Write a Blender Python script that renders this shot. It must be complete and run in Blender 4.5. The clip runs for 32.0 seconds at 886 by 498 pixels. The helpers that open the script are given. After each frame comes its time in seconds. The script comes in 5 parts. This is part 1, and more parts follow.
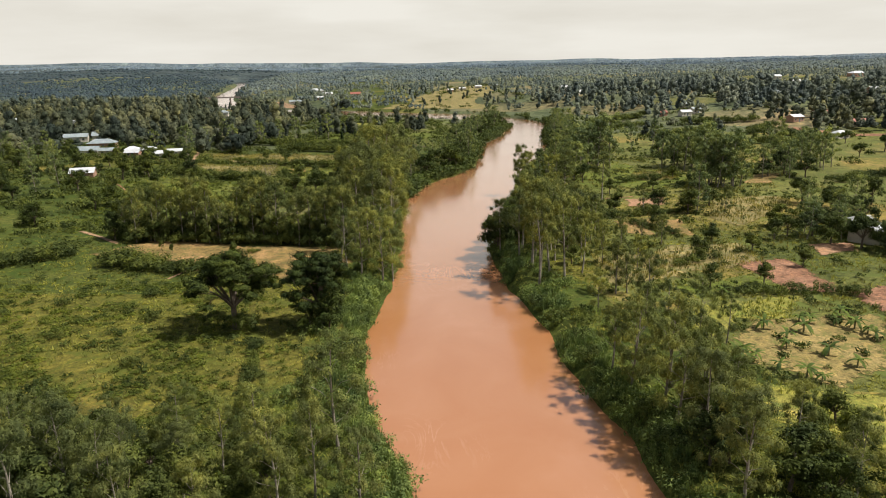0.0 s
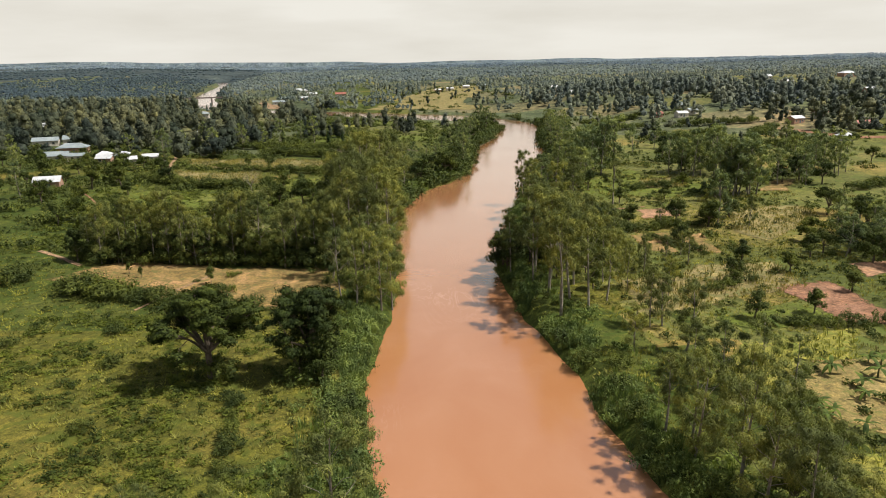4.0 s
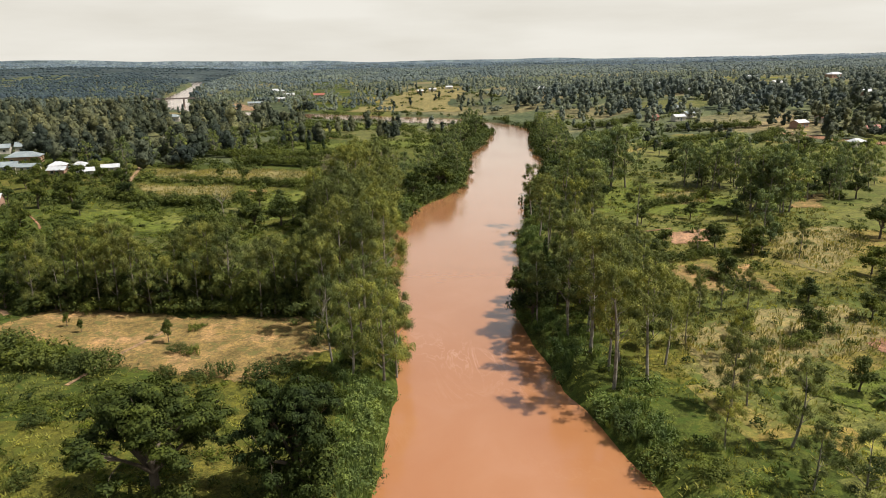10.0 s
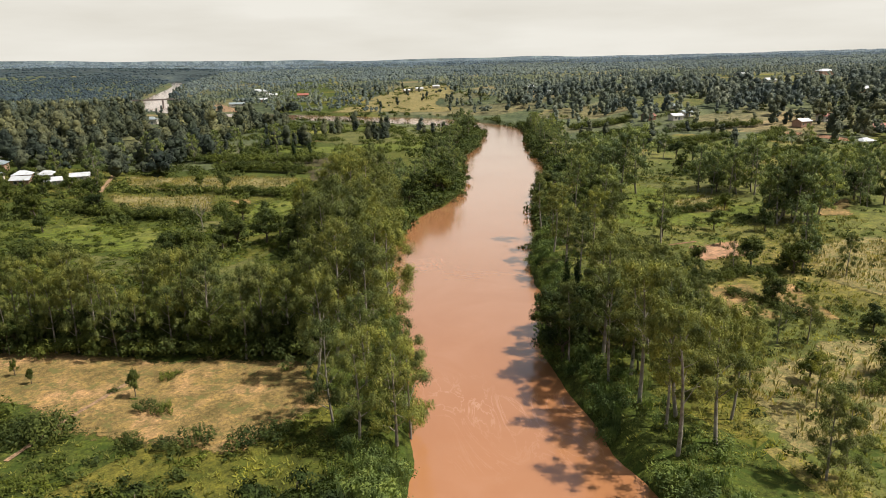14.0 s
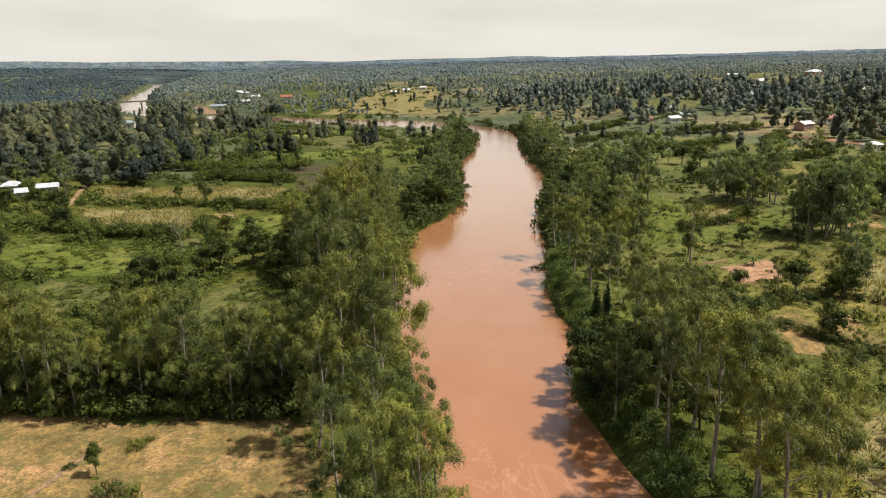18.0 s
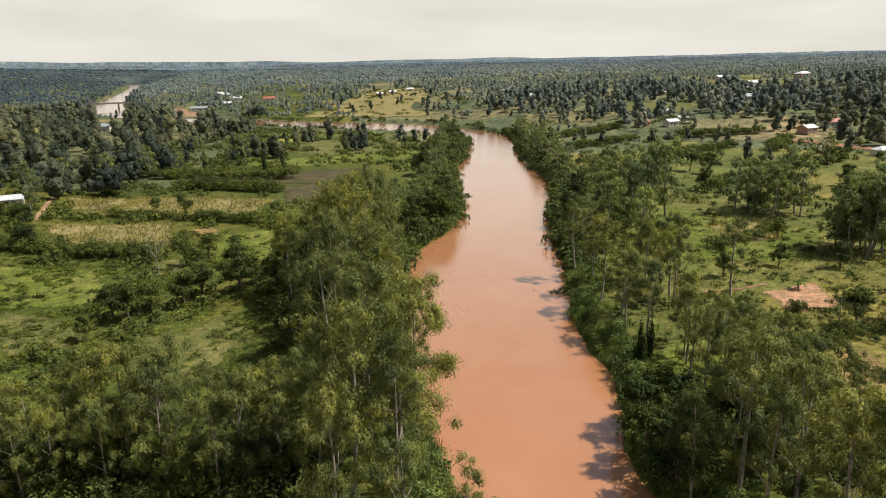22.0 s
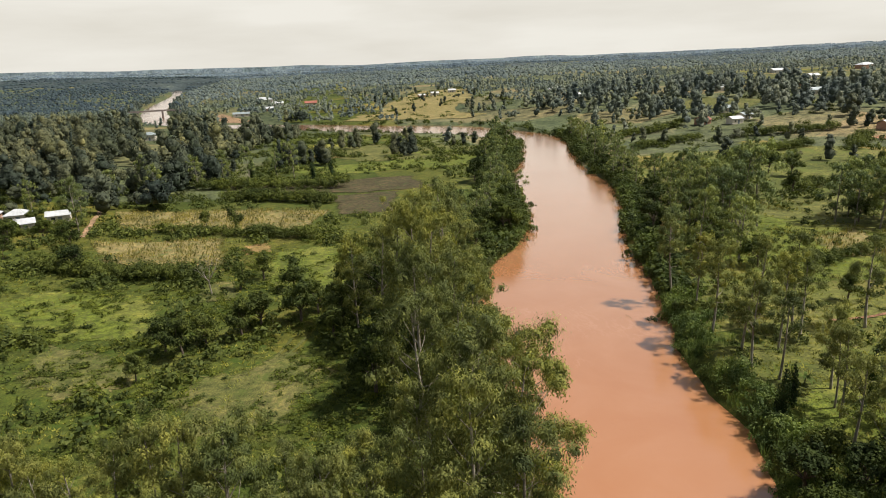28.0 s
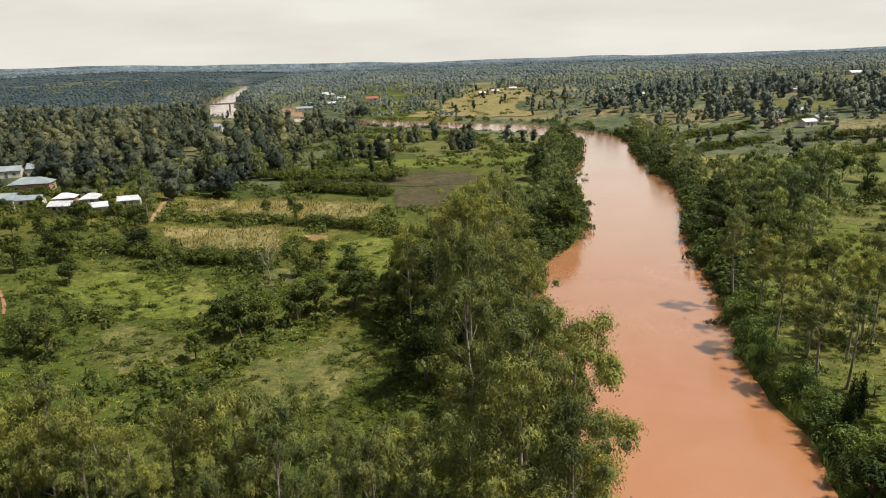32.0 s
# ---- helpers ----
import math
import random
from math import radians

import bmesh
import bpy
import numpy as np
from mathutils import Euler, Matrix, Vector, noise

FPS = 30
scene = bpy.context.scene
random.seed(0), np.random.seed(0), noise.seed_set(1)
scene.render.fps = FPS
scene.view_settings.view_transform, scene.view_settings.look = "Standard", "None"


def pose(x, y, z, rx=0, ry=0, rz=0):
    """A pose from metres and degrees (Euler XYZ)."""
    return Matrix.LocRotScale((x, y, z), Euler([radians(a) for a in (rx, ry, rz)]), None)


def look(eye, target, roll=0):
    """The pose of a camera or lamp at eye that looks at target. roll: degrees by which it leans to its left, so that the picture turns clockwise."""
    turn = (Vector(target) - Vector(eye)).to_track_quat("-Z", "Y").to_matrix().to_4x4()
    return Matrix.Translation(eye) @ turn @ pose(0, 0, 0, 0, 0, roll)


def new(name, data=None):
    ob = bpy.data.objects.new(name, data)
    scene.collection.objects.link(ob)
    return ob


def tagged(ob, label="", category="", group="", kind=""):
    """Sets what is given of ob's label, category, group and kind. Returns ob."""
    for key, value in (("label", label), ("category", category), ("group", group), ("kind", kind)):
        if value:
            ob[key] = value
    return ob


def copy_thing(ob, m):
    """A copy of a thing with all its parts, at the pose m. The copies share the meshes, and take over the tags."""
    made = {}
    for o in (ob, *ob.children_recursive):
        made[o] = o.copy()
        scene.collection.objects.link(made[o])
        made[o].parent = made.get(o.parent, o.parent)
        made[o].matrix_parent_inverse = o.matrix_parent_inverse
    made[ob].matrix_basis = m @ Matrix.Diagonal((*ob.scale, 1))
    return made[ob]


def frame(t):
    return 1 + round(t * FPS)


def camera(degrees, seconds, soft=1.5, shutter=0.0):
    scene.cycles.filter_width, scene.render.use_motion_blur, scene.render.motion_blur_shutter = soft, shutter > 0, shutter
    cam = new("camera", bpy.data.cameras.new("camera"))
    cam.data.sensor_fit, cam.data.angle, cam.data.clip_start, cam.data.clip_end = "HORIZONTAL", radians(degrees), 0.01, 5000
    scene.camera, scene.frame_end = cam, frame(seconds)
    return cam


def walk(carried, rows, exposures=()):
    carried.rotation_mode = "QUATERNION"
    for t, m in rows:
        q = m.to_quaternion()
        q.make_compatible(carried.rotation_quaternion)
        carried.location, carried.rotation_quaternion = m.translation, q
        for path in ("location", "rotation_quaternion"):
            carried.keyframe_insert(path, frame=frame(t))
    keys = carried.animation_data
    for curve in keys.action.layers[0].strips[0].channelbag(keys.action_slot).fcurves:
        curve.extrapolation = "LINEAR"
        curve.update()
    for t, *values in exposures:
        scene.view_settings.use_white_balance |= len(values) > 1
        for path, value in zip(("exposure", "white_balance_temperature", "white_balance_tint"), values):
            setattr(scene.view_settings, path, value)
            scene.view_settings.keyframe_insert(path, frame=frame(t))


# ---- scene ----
import itertools

cam = camera(66.9, 32.0, 0.95)
PATH = [
    (0, (0.258, -3.884, 37.941), (0.499, -1.97, 37.413), -0.9),
    (1, (-0.146, 0.109, 38.028), (0.107, 2.021, 37.498), -0.8),
    (2, (-0.499, 4.057, 37.98), (-0.234, 5.968, 37.452), -0.9),
    (2.5, (-0.661, 6.084, 38.008), (-0.391, 7.994, 37.479), -0.9),
    (4.5, (-1.509, 14.08, 38.168), (-1.217, 15.987, 37.638), -0.8),
    (5, (-1.803, 16.076, 38.183), (-1.504, 17.982, 37.654), -0.7),
    (6, (-2.092, 20.054, 38.284), (-1.783, 21.958, 37.756), -0.6),
    (7, (-2.274, 24.187, 38.453), (-1.955, 26.09, 37.924), -0.6),
    (8, (-2.287, 28.308, 38.797), (-1.959, 30.209, 38.266), -0.6),
    (9, (-2.529, 32.523, 38.923), (-2.189, 34.421, 38.391), -0.7),
    (10, (-2.728, 36.673, 38.992), (-2.379, 38.569, 38.459), -0.7),
    (11, (-2.972, 40.828, 39.078), (-2.613, 42.721, 38.543), -0.8),
    (12, (-3.374, 44.87, 39.021), (-3.003, 46.761, 38.486), -0.8),
    (13, (-3.624, 48.937, 39.018), (-3.242, 50.825, 38.481), -0.9),
    (14, (-3.872, 52.883, 39.039), (-3.479, 54.769, 38.502), -1.0),
    (14.5, (-4.066, 54.813, 39.056), (-3.667, 56.698, 38.52), -1.0),
    (16.5, (-4.638, 62.69, 39.062), (-4.217, 64.57, 38.526), -1.0),
    (17, (-4.783, 64.559, 39.133), (-4.355, 66.437, 38.597), -1.1),
    (18, (-5.145, 68.344, 39.439), (-4.705, 70.22, 38.902), -1.0),
    (19, (-5.383, 71.927, 39.662), (-4.932, 73.8, 39.124), -1.0),
    (20, (-5.56, 75.527, 39.743), (-5.097, 77.397, 39.206), -1.0),
    (21, (-5.888, 79.536, 39.662), (-5.413, 81.404, 39.126), -0.9),
    (22, (-6.432, 84.17, 39.682), (-5.943, 86.033, 39.147), -0.9),
    (23, (-6.986, 88.983, 39.575), (-6.482, 90.843, 39.04), -0.9),
    (24, (-7.686, 93.521, 39.633), (-7.167, 95.377, 39.098), -0.8),
    (24.5, (-7.783, 94.989, 39.688), (-7.257, 96.843, 39.153), -0.7),
    (26.5, (-9.258, 98.567, 40.115), (-8.785, 100.435, 39.58), -1.3),
    (27, (-9.662, 98.902, 40.124), (-9.223, 100.778, 39.589), -1.7),
    (28, (-10.157, 99.049, 39.995), (-9.774, 100.939, 39.463), -2.3),
    (29, (-10.29, 99.031, 39.779), (-9.956, 100.93, 39.249), -2.5),
    (30, (-10.216, 98.991, 39.475), (-9.925, 100.897, 38.945), -2.3),
    (31, (-10.164, 99.004, 39.242), (-9.91, 100.916, 38.711), -2.0),
    (32, (-10.187, 98.914, 39.08), (-9.966, 100.829, 38.549), -1.6),
]
walk(cam, [(t, look(eye, target, roll)) for t, eye, target, roll in PATH])

# ---- world, sun ----
SUN_DIR = Vector((0.53, -0.13, 0.84)).normalized()
world = bpy.data.worlds.new("hazy_sky")
scene.world = world
world.use_nodes = True
wt = world.node_tree
wt.nodes.clear()
w_out = wt.nodes.new("ShaderNodeOutputWorld")
w_bg = wt.nodes.new("ShaderNodeBackground")
w_sky = wt.nodes.new("ShaderNodeTexSky")
w_sky.sky_type = "NISHITA"
w_sky.sun_disc = False
w_sky.sun_elevation = math.asin(SUN_DIR.z)
w_sky.sun_rotation = math.atan2(SUN_DIR.x, SUN_DIR.y)
w_sky.dust_density, w_sky.air_density = 4.0, 1.5
w_dim = wt.nodes.new("ShaderNodeMix")
w_dim.data_type, w_dim.blend_type = "RGBA", "MULTIPLY"
w_dim.inputs[0].default_value = 1.0
w_dim.inputs[7].default_value = (0.085, 0.085, 0.085, 1)
w_co = wt.nodes.new("ShaderNodeTexCoord")
w_map = wt.nodes.new("ShaderNodeMapping")
w_map.inputs["Scale"].default_value = (1.5, 1.5, 9.0)
w_noise = wt.nodes.new("ShaderNodeTexNoise")
w_noise.inputs["Scale"].default_value, w_noise.inputs["Detail"].default_value = 2.2, 7
w_ramp = wt.nodes.new("ShaderNodeValToRGB")
w_ramp.color_ramp.elements[0].position, w_ramp.color_ramp.elements[0].color = 0.36, (0.772, 0.737, 0.657, 1)
w_ramp.color_ramp.elements[1].position, w_ramp.color_ramp.elements[1].color = 0.66, (0.885, 0.855, 0.778, 1)
w_mix = wt.nodes.new("ShaderNodeMix")
w_mix.data_type = "RGBA"
w_xyz = wt.nodes.new("ShaderNodeSeparateXYZ")
w_fade = wt.nodes.new("ShaderNodeMapRange")
w_fade.inputs["From Min"].default_value, w_fade.inputs["From Max"].default_value = 0.17, 0.43
w_fade.inputs["To Min"].default_value, w_fade.inputs["To Max"].default_value = 0.97, 0.12
wt.links.new(w_co.outputs["Generated"], w_xyz.inputs[0])
wt.links.new(w_xyz.outputs["Z"], w_fade.inputs["Value"])
wt.links.new(w_fade.outputs[0], w_mix.inputs[0])
for a, b in ((w_co.outputs["Generated"], w_map.inputs[0]), (w_map.outputs[0], w_noise.inputs["Vector"]),
             (w_noise.outputs["Fac"], w_ramp.inputs[0]), (w_sky.outputs[0], w_dim.inputs[6]),
             (w_dim.outputs[2], w_mix.inputs[6]), (w_ramp.outputs[0], w_mix.inputs[7]),
             (w_mix.outputs[2], w_bg.inputs["Color"]), (w_bg.outputs[0], w_out.inputs[0])):
    wt.links.new(a, b)
w_bg.inputs["Strength"].default_value = 1.0
sun = new("sun", bpy.data.lights.new("sun", "SUN"))
sun.data.energy, sun.data.angle, sun.data.color = 6.5, radians(0.6), (1.0, 0.95, 0.885)
sun.matrix_world = look(SUN_DIR * 300, (0, 0, 0))


# ---- materials ----
def ramp_node(nt, fac, stops):
    r = nt.nodes.new("ShaderNodeValToRGB")
    while len(r.color_ramp.elements) < len(stops):
        r.color_ramp.elements.new(0.5)
    for e, (p, c) in zip(r.color_ramp.elements, stops):
        e.position, e.color = p, (*c, 1)
    nt.links.new(fac, r.inputs[0])
    return r.outputs[0]


def noise_node(nt, vec, scale, detail=5, rough=0.55, distort=0.0):
    n = nt.nodes.new("ShaderNodeTexNoise")
    n.inputs["Scale"].default_value, n.inputs["Detail"].default_value = scale, detail
    n.inputs["Roughness"].default_value, n.inputs["Distortion"].default_value = rough, distort
    nt.links.new(vec, n.inputs["Vector"])
    return n.outputs["Fac"]


def mix_node(nt, fac, a, b, blend="MIX"):
    m = nt.nodes.new("ShaderNodeMix")
    m.data_type, m.blend_type = "RGBA", blend
    for sock, v in ((m.inputs[0], fac), (m.inputs[6], a), (m.inputs[7], b)):
        if isinstance(v, (int, float)):
            sock.default_value = v
        elif isinstance(v, tuple):
            sock.default_value = (*v, 1)
        else:
            nt.links.new(v, sock)
    return m.outputs[2]


def fresh(name):
    m = bpy.data.materials.new(name)
    m.use_nodes = True
    nt = m.node_tree
    return m, nt, nt.nodes["Principled BSDF"], nt.nodes.new("ShaderNodeNewGeometry")


def add_bump(nt, bsdf, height, strength, dist):
    b = nt.nodes.new("ShaderNodeBump")
    b.inputs["Strength"].default_value, b.inputs["Distance"].default_value = strength, dist
    nt.links.new(height, b.inputs["Height"])
    nt.links.new(b.outputs[0], bsdf.inputs["Normal"])


def earth(name, dark, mid, light, big=0.05, small=1.3, rough=0.95, bump=0.5, patch=None, rows=0.0, turn=0.0, plots=0.0, fray=True):
    """Ground surface: large patches, small clods or tufts, optional furrows."""
    m, nt, bsdf, geo = fresh(name)
    pos = geo.outputs["Position"]
    a = noise_node(nt, pos, big, 6, 0.6, 0.4)
    b = noise_node(nt, pos, small, 6, 0.65)
    col = ramp_node(nt, a, ((0.32, dark), (0.5, mid), (0.68, light)))
    var = ramp_node(nt, b, ((0.3, (0.5, 0.52, 0.5)), (0.52, (1.0, 1.0, 1.0)), (0.72, (1.42, 1.38, 1.25))))
    col = mix_node(nt, 1.0, col, var, "MULTIPLY")
    d = noise_node(nt, pos, small * 4.1, 4, 0.6)
    col = mix_node(nt, 1.0, col, ramp_node(nt, d, ((0.36, (0.6, 0.64, 0.6)), (0.5, (1, 1, 1)), (0.64, (1.34, 1.3, 1.2)))), "MULTIPLY")
    clump = noise_node(nt, pos, small * 0.33, 4, 0.6, 0.6)
    col = mix_node(nt, 1.0, col, ramp_node(nt, clump, ((0.36, (0.68, 0.72, 0.66)), (0.5, (1, 1, 1)), (0.64, (1.28, 1.24, 1.1)))), "MULTIPLY")
    if patch:
        c = noise_node(nt, pos, big * 4.3, 5, 0.7, 1.0)
        f = ramp_node(nt, c, ((0.52, (0, 0, 0)), (0.62, (1, 1, 1))))
        col = mix_node(nt, f, col, patch)
    if plots:
        vor = nt.nodes.new("ShaderNodeTexVoronoi")
        vor.inputs["Scale"].default_value = plots
        nt.links.new(pos, vor.inputs["Vector"])
        sep = nt.nodes.new("ShaderNodeSeparateColor")
        nt.links.new(vor.outputs["Color"], sep.inputs[0])
        tint = ramp_node(nt, sep.outputs[0], ((0.0, (0.55, 0.66, 0.6)), (0.3, (0.85, 0.95, 0.8)), (0.6, (1.0, 1.0, 1.0)), (0.82, (1.35, 1.12, 1.0)), (1.0, (1.9, 1.4, 1.35))))
        col = mix_node(nt, 0.75, col, mix_node(nt, 1.0, col, tint, "MULTIPLY"))
    height = b
    if rows:
        mp = nt.nodes.new("ShaderNodeMapping")
        mp.inputs["Rotation"].default_value = (0, 0, turn)
        nt.links.new(pos, mp.inputs[0])
        wv = nt.nodes.new("ShaderNodeTexWave")
        wv.inputs["Scale"].default_value, wv.inputs["Distortion"].default_value = rows, 1.5
        nt.links.new(mp.outputs[0], wv.inputs[0])
        col = mix_node(nt, 0.14, col, mix_node(nt, 1.0, col, wv.outputs["Color"], "MULTIPLY"))
        height = wv.outputs["Fac"]
    nt.links.new(col, bsdf.inputs["Base Color"])
    bsdf.inputs["Roughness"].default_value = rough
    bsdf.inputs["Specular IOR Level"].default_value = 0.15
    add_bump(nt, bsdf, height, bump, 0.25)
    if fray:
        # the plot thins out into the grass round it
        at = nt.nodes.new("ShaderNodeAttribute")
        at.attribute_name = "fray"
        e = noise_node(nt, pos, 0.9, 6, 0.7, 0.5)
        add = nt.nodes.new("ShaderNodeMath")
        add.operation = "MULTIPLY_ADD"
        add.inputs[1].default_value, add.inputs[2].default_value = 1.6, -0.8
        nt.links.new(e, add.inputs[0])
        total = nt.nodes.new("ShaderNodeMath")
        nt.links.new(at.outputs["Fac"], total.inputs[0])
        nt.links.new(add.outputs[0], total.inputs[1])
        bare = ramp_node(nt, total.outputs[0], ((0.42, (1, 1, 1)), (0.56, (0, 0, 0))))
        nt.links.new(bare, bsdf.inputs["Alpha"])
    return m


def foliage(name, dark, mid, light, glow=0.3, patch=0.12):
    """Leaves: each leaf and each plant a little different, light shining through."""
    m, nt, bsdf, geo = fresh(name)
    info = nt.nodes.new("ShaderNodeObjectInfo")
    isl = geo.outputs["Random Per Island"]
    dark, light = (tuple(0.55 * v + 0.45 * w for v, w in zip(mid, c)) for c in (dark, light))
    col = ramp_node(nt, isl, ((0.0, dark), (0.5, mid), (1.0, light)))
    q = noise_node(nt, geo.outputs["Position"], patch * 5, 3, 0.6)
    col = mix_node(nt, 1.0, col, ramp_node(nt, q, ((0.36, (0.5, 0.55, 0.58)), (0.5, (1, 1, 1)), (0.64, (1.45, 1.36, 1.16)))), "MULTIPLY")
    n = noise_node(nt, geo.outputs["Position"], patch, 4, 0.6)
    var = ramp_node(nt, n, ((0.34, (0.6, 0.66, 0.72)), (0.5, (1, 1, 1)), (0.66, (1.28, 1.24, 1.0))))
    col = mix_node(nt, 1.0, col, var, "MULTIPLY")
    tree = ramp_node(nt, info.outputs["Random"], ((0.0, (0.72, 0.78, 0.85)), (0.5, (1, 1, 1)), (1.0, (1.22, 1.16, 0.95))))
    col = mix_node(nt, 1.0, col, tree, "MULTIPLY")
    nt.links.new(col, bsdf.inputs["Base Color"])
    bsdf.inputs["Roughness"].default_value = 0.7
    bsdf.inputs["Specular IOR Level"].default_value = 0.1
    tr = nt.nodes.new("ShaderNodeBsdfTranslucent")
    nt.links.new(mix_node(nt, 1.0, col, (1.25, 1.3, 0.6), "MULTIPLY"), tr.inputs[0])
    mx = nt.nodes.new("ShaderNodeMixShader")
    mx.inputs[0].default_value = glow
    nt.links.new(bsdf.outputs[0], mx.inputs[1])
    nt.links.new(tr.outputs[0], mx.inputs[2])
    nt.links.new(mx.outputs[0], nt.nodes["Material Output"].inputs[0])
    return m


def solid(name, a, b, scale=3.0, rough=0.7, metal=0.0, bump=0.2):
    m, nt, bsdf, geo = fresh(name)
    n = noise_node(nt, geo.outputs["Position"], scale, 6, 0.65, 0.3)
    nt.links.new(ramp_node(nt, n, ((0.35, a), (0.65, b))), bsdf.inputs["Base Color"])
    bsdf.inputs["Roughness"].default_value, bsdf.inputs["Metallic"].default_value = rough, metal
    add_bump(nt, bsdf, n, bump, 0.05)
    return m


def muddy_water():
    m, nt, bsdf, geo = fresh("muddy_water")
    pos = geo.outputs["Position"]
    a = noise_node(nt, pos, 0.06, 4, 0.55, 1.2)
    col = ramp_node(nt, a, ((0.3, (0.322, 0.138, 0.056)), (0.55, (0.340, 0.154, 0.068)), (0.75, (0.36, 0.170, 0.084))))
    # thin foam threads that drift along the stream
    mp = nt.nodes.new("ShaderNodeMapping")
    mp.inputs["Scale"].default_value = (1.0, 0.35, 1.0)
    nt.links.new(pos, mp.inputs[0])
    f = noise_node(nt, mp.outputs[0], 0.22, 5, 0.6, 2.5)
    thread = ramp_node(nt, f, ((0.0, (0, 0, 0)), (0.47, (0, 0, 0)), (0.5, (1, 1, 1)), (0.53, (0, 0, 0))))
    g = noise_node(nt, pos, 0.045, 3, 0.5)
    where = ramp_node(nt, g, ((0.52, (0, 0, 0)), (0.74, (0.3, 0.3, 0.3))))
    both = mix_node(nt, 1.0, thread, where, "MULTIPLY")
    col = mix_node(nt, both, col, (0.66, 0.42, 0.30))
    nt.links.new(col, bsdf.inputs["Base Color"])
    bsdf.inputs["IOR"].default_value = 1.5
    bsdf.inputs["Coat Weight"].default_value, bsdf.inputs["Coat Roughness"].default_value, bsdf.inputs["Coat IOR"].default_value = 1.0, 0.16, 1.45
    r = noise_node(nt, pos, 0.03, 3, 0.5)
    rr = ramp_node(nt, r, ((0.35, (0.10, 0.10, 0.10)), (0.65, (0.18, 0.18, 0.18))))
    nt.links.new(rr, bsdf.inputs["Roughness"])
    w1 = noise_node(nt, pos, 0.9, 1.5, 0.5, 0.6)
    mq = nt.nodes.new("ShaderNodeMapping")
    mq.inputs["Scale"].default_value, mq.inputs["Rotation"].default_value = (0.28, 1.3, 1.0), (0, 0, 0.35)
    nt.links.new(pos, mq.inputs[0])
    w2 = noise_node(nt, mq.outputs[0], 0.7, 2, 0.5, 0.4)
    still = ramp_node(nt, noise_node(nt, pos, 0.035, 4, 0.6, 1.5), ((0.4, (0.15, 0.15, 0.15)), (0.62, (1, 1, 1))))
    add_bump(nt, bsdf, mix_node(nt, 1.0, mix_node(nt, 0.6, w1, w2), still, "MULTIPLY"), 0.5, 0.08)
    return m


M_GROUND = earth("grassland", (0.040, 0.052, 0.009), (0.066, 0.077, 0.014), (0.098, 0.096, 0.023), 0.05, 1.3, patch=(0.048, 0.068, 0.011), plots=0.022, fray=False)
M_SAVANNA = earth("open_farmland", (0.076, 0.083, 0.022), (0.118, 0.115, 0.032), (0.178, 0.154, 0.055), 0.03, 1.0, patch=(0.100, 0.112, 0.026), plots=0.03, fray=False)
M_TAN = earth("dry_straw_soil", (0.140, 0.100, 0.038), (0.210, 0.142, 0.056), (0.36, 0.215, 0.105), 0.13, 2.0, patch=(0.118, 0.106, 0.034))
M_STRAW = earth("straw_mulch", (0.16, 0.122, 0.046), (0.225, 0.17, 0.066), (0.30, 0.225, 0.095), 0.15, 2.5, patch=(0.13, 0.125, 0.036))
M_RED = earth("red_soil", (0.16, 0.085, 0.052), (0.215, 0.112, 0.07), (0.27, 0.15, 0.098), 0.15, 1.8)
M_BROWN = earth("ploughed_soil", (0.24, 0.135, 0.08), (0.31, 0.18, 0.11), (0.37, 0.22, 0.14), 0.2, 1.8)
M_DARKSOIL = earth("dark_soil", (0.050, 0.042, 0.022), (0.070, 0.056, 0.030), (0.095, 0.072, 0.040), 0.1, 1.5, rows=0.3, turn=1.2, patch=(0.050, 0.060, 0.018))
M_YELLOW = earth("yellow_crop_ground", (0.15, 0.148, 0.030), (0.20, 0.188, 0.040), (0.26, 0.225, 0.058), 0.12, 1.6, patch=(0.14, 0.165, 0.030))
M_MAIZE = earth("dry_maize_ground", (0.15, 0.125, 0.05), (0.20, 0.16, 0.068), (0.25, 0.20, 0.09), 0.1, 1.7, patch=(0.12, 0.125, 0.042))
M_LUSH = earth("lush_grass", (0.062, 0.080, 0.013), (0.098, 0.120, 0.019), (0.145, 0.145, 0.035), 0.09, 1.1, patch=(0.076, 0.084, 0.020))
M_DRYGRASS = earth("dry_grass", (0.070, 0.078, 0.022), (0.100, 0.100, 0.032), (0.150, 0.130, 0.050), 0.12, 1.3, patch=(0.072, 0.088, 0.020))
M_WEED = foliage("meadow_weeds", (0.052, 0.070, 0.012), (0.090, 0.110, 0.019), (0.145, 0.158, 0.032), 0.3)
M_PATH = earth("dirt_path", (0.17, 0.115, 0.07), (0.24, 0.155, 0.095), (0.33, 0.215, 0.135), 0.3, 2.0)
M_WATER = muddy_water()
M_EUC = foliage("eucalyptus_leaves", (0.075, 0.086, 0.024), (0.138, 0.152, 0.048), (0.212, 0.216, 0.076), 0.28)
M_EUC_LIGHT = foliage("young_eucalyptus_leaves", (0.064, 0.074, 0.019), (0.150, 0.167, 0.050), (0.222, 0.232, 0.078), 0.28)
M_EUC_GREY = foliage("grey_green_gum_leaves", (0.052, 0.070, 0.029), (0.150, 0.182, 0.074), (0.25, 0.275, 0.115), 0.3)
M_BROAD = foliage("dark_broad_leaves", (0.020, 0.030, 0.008), (0.040, 0.056, 0.013), (0.080, 0.098, 0.024), 0.14)
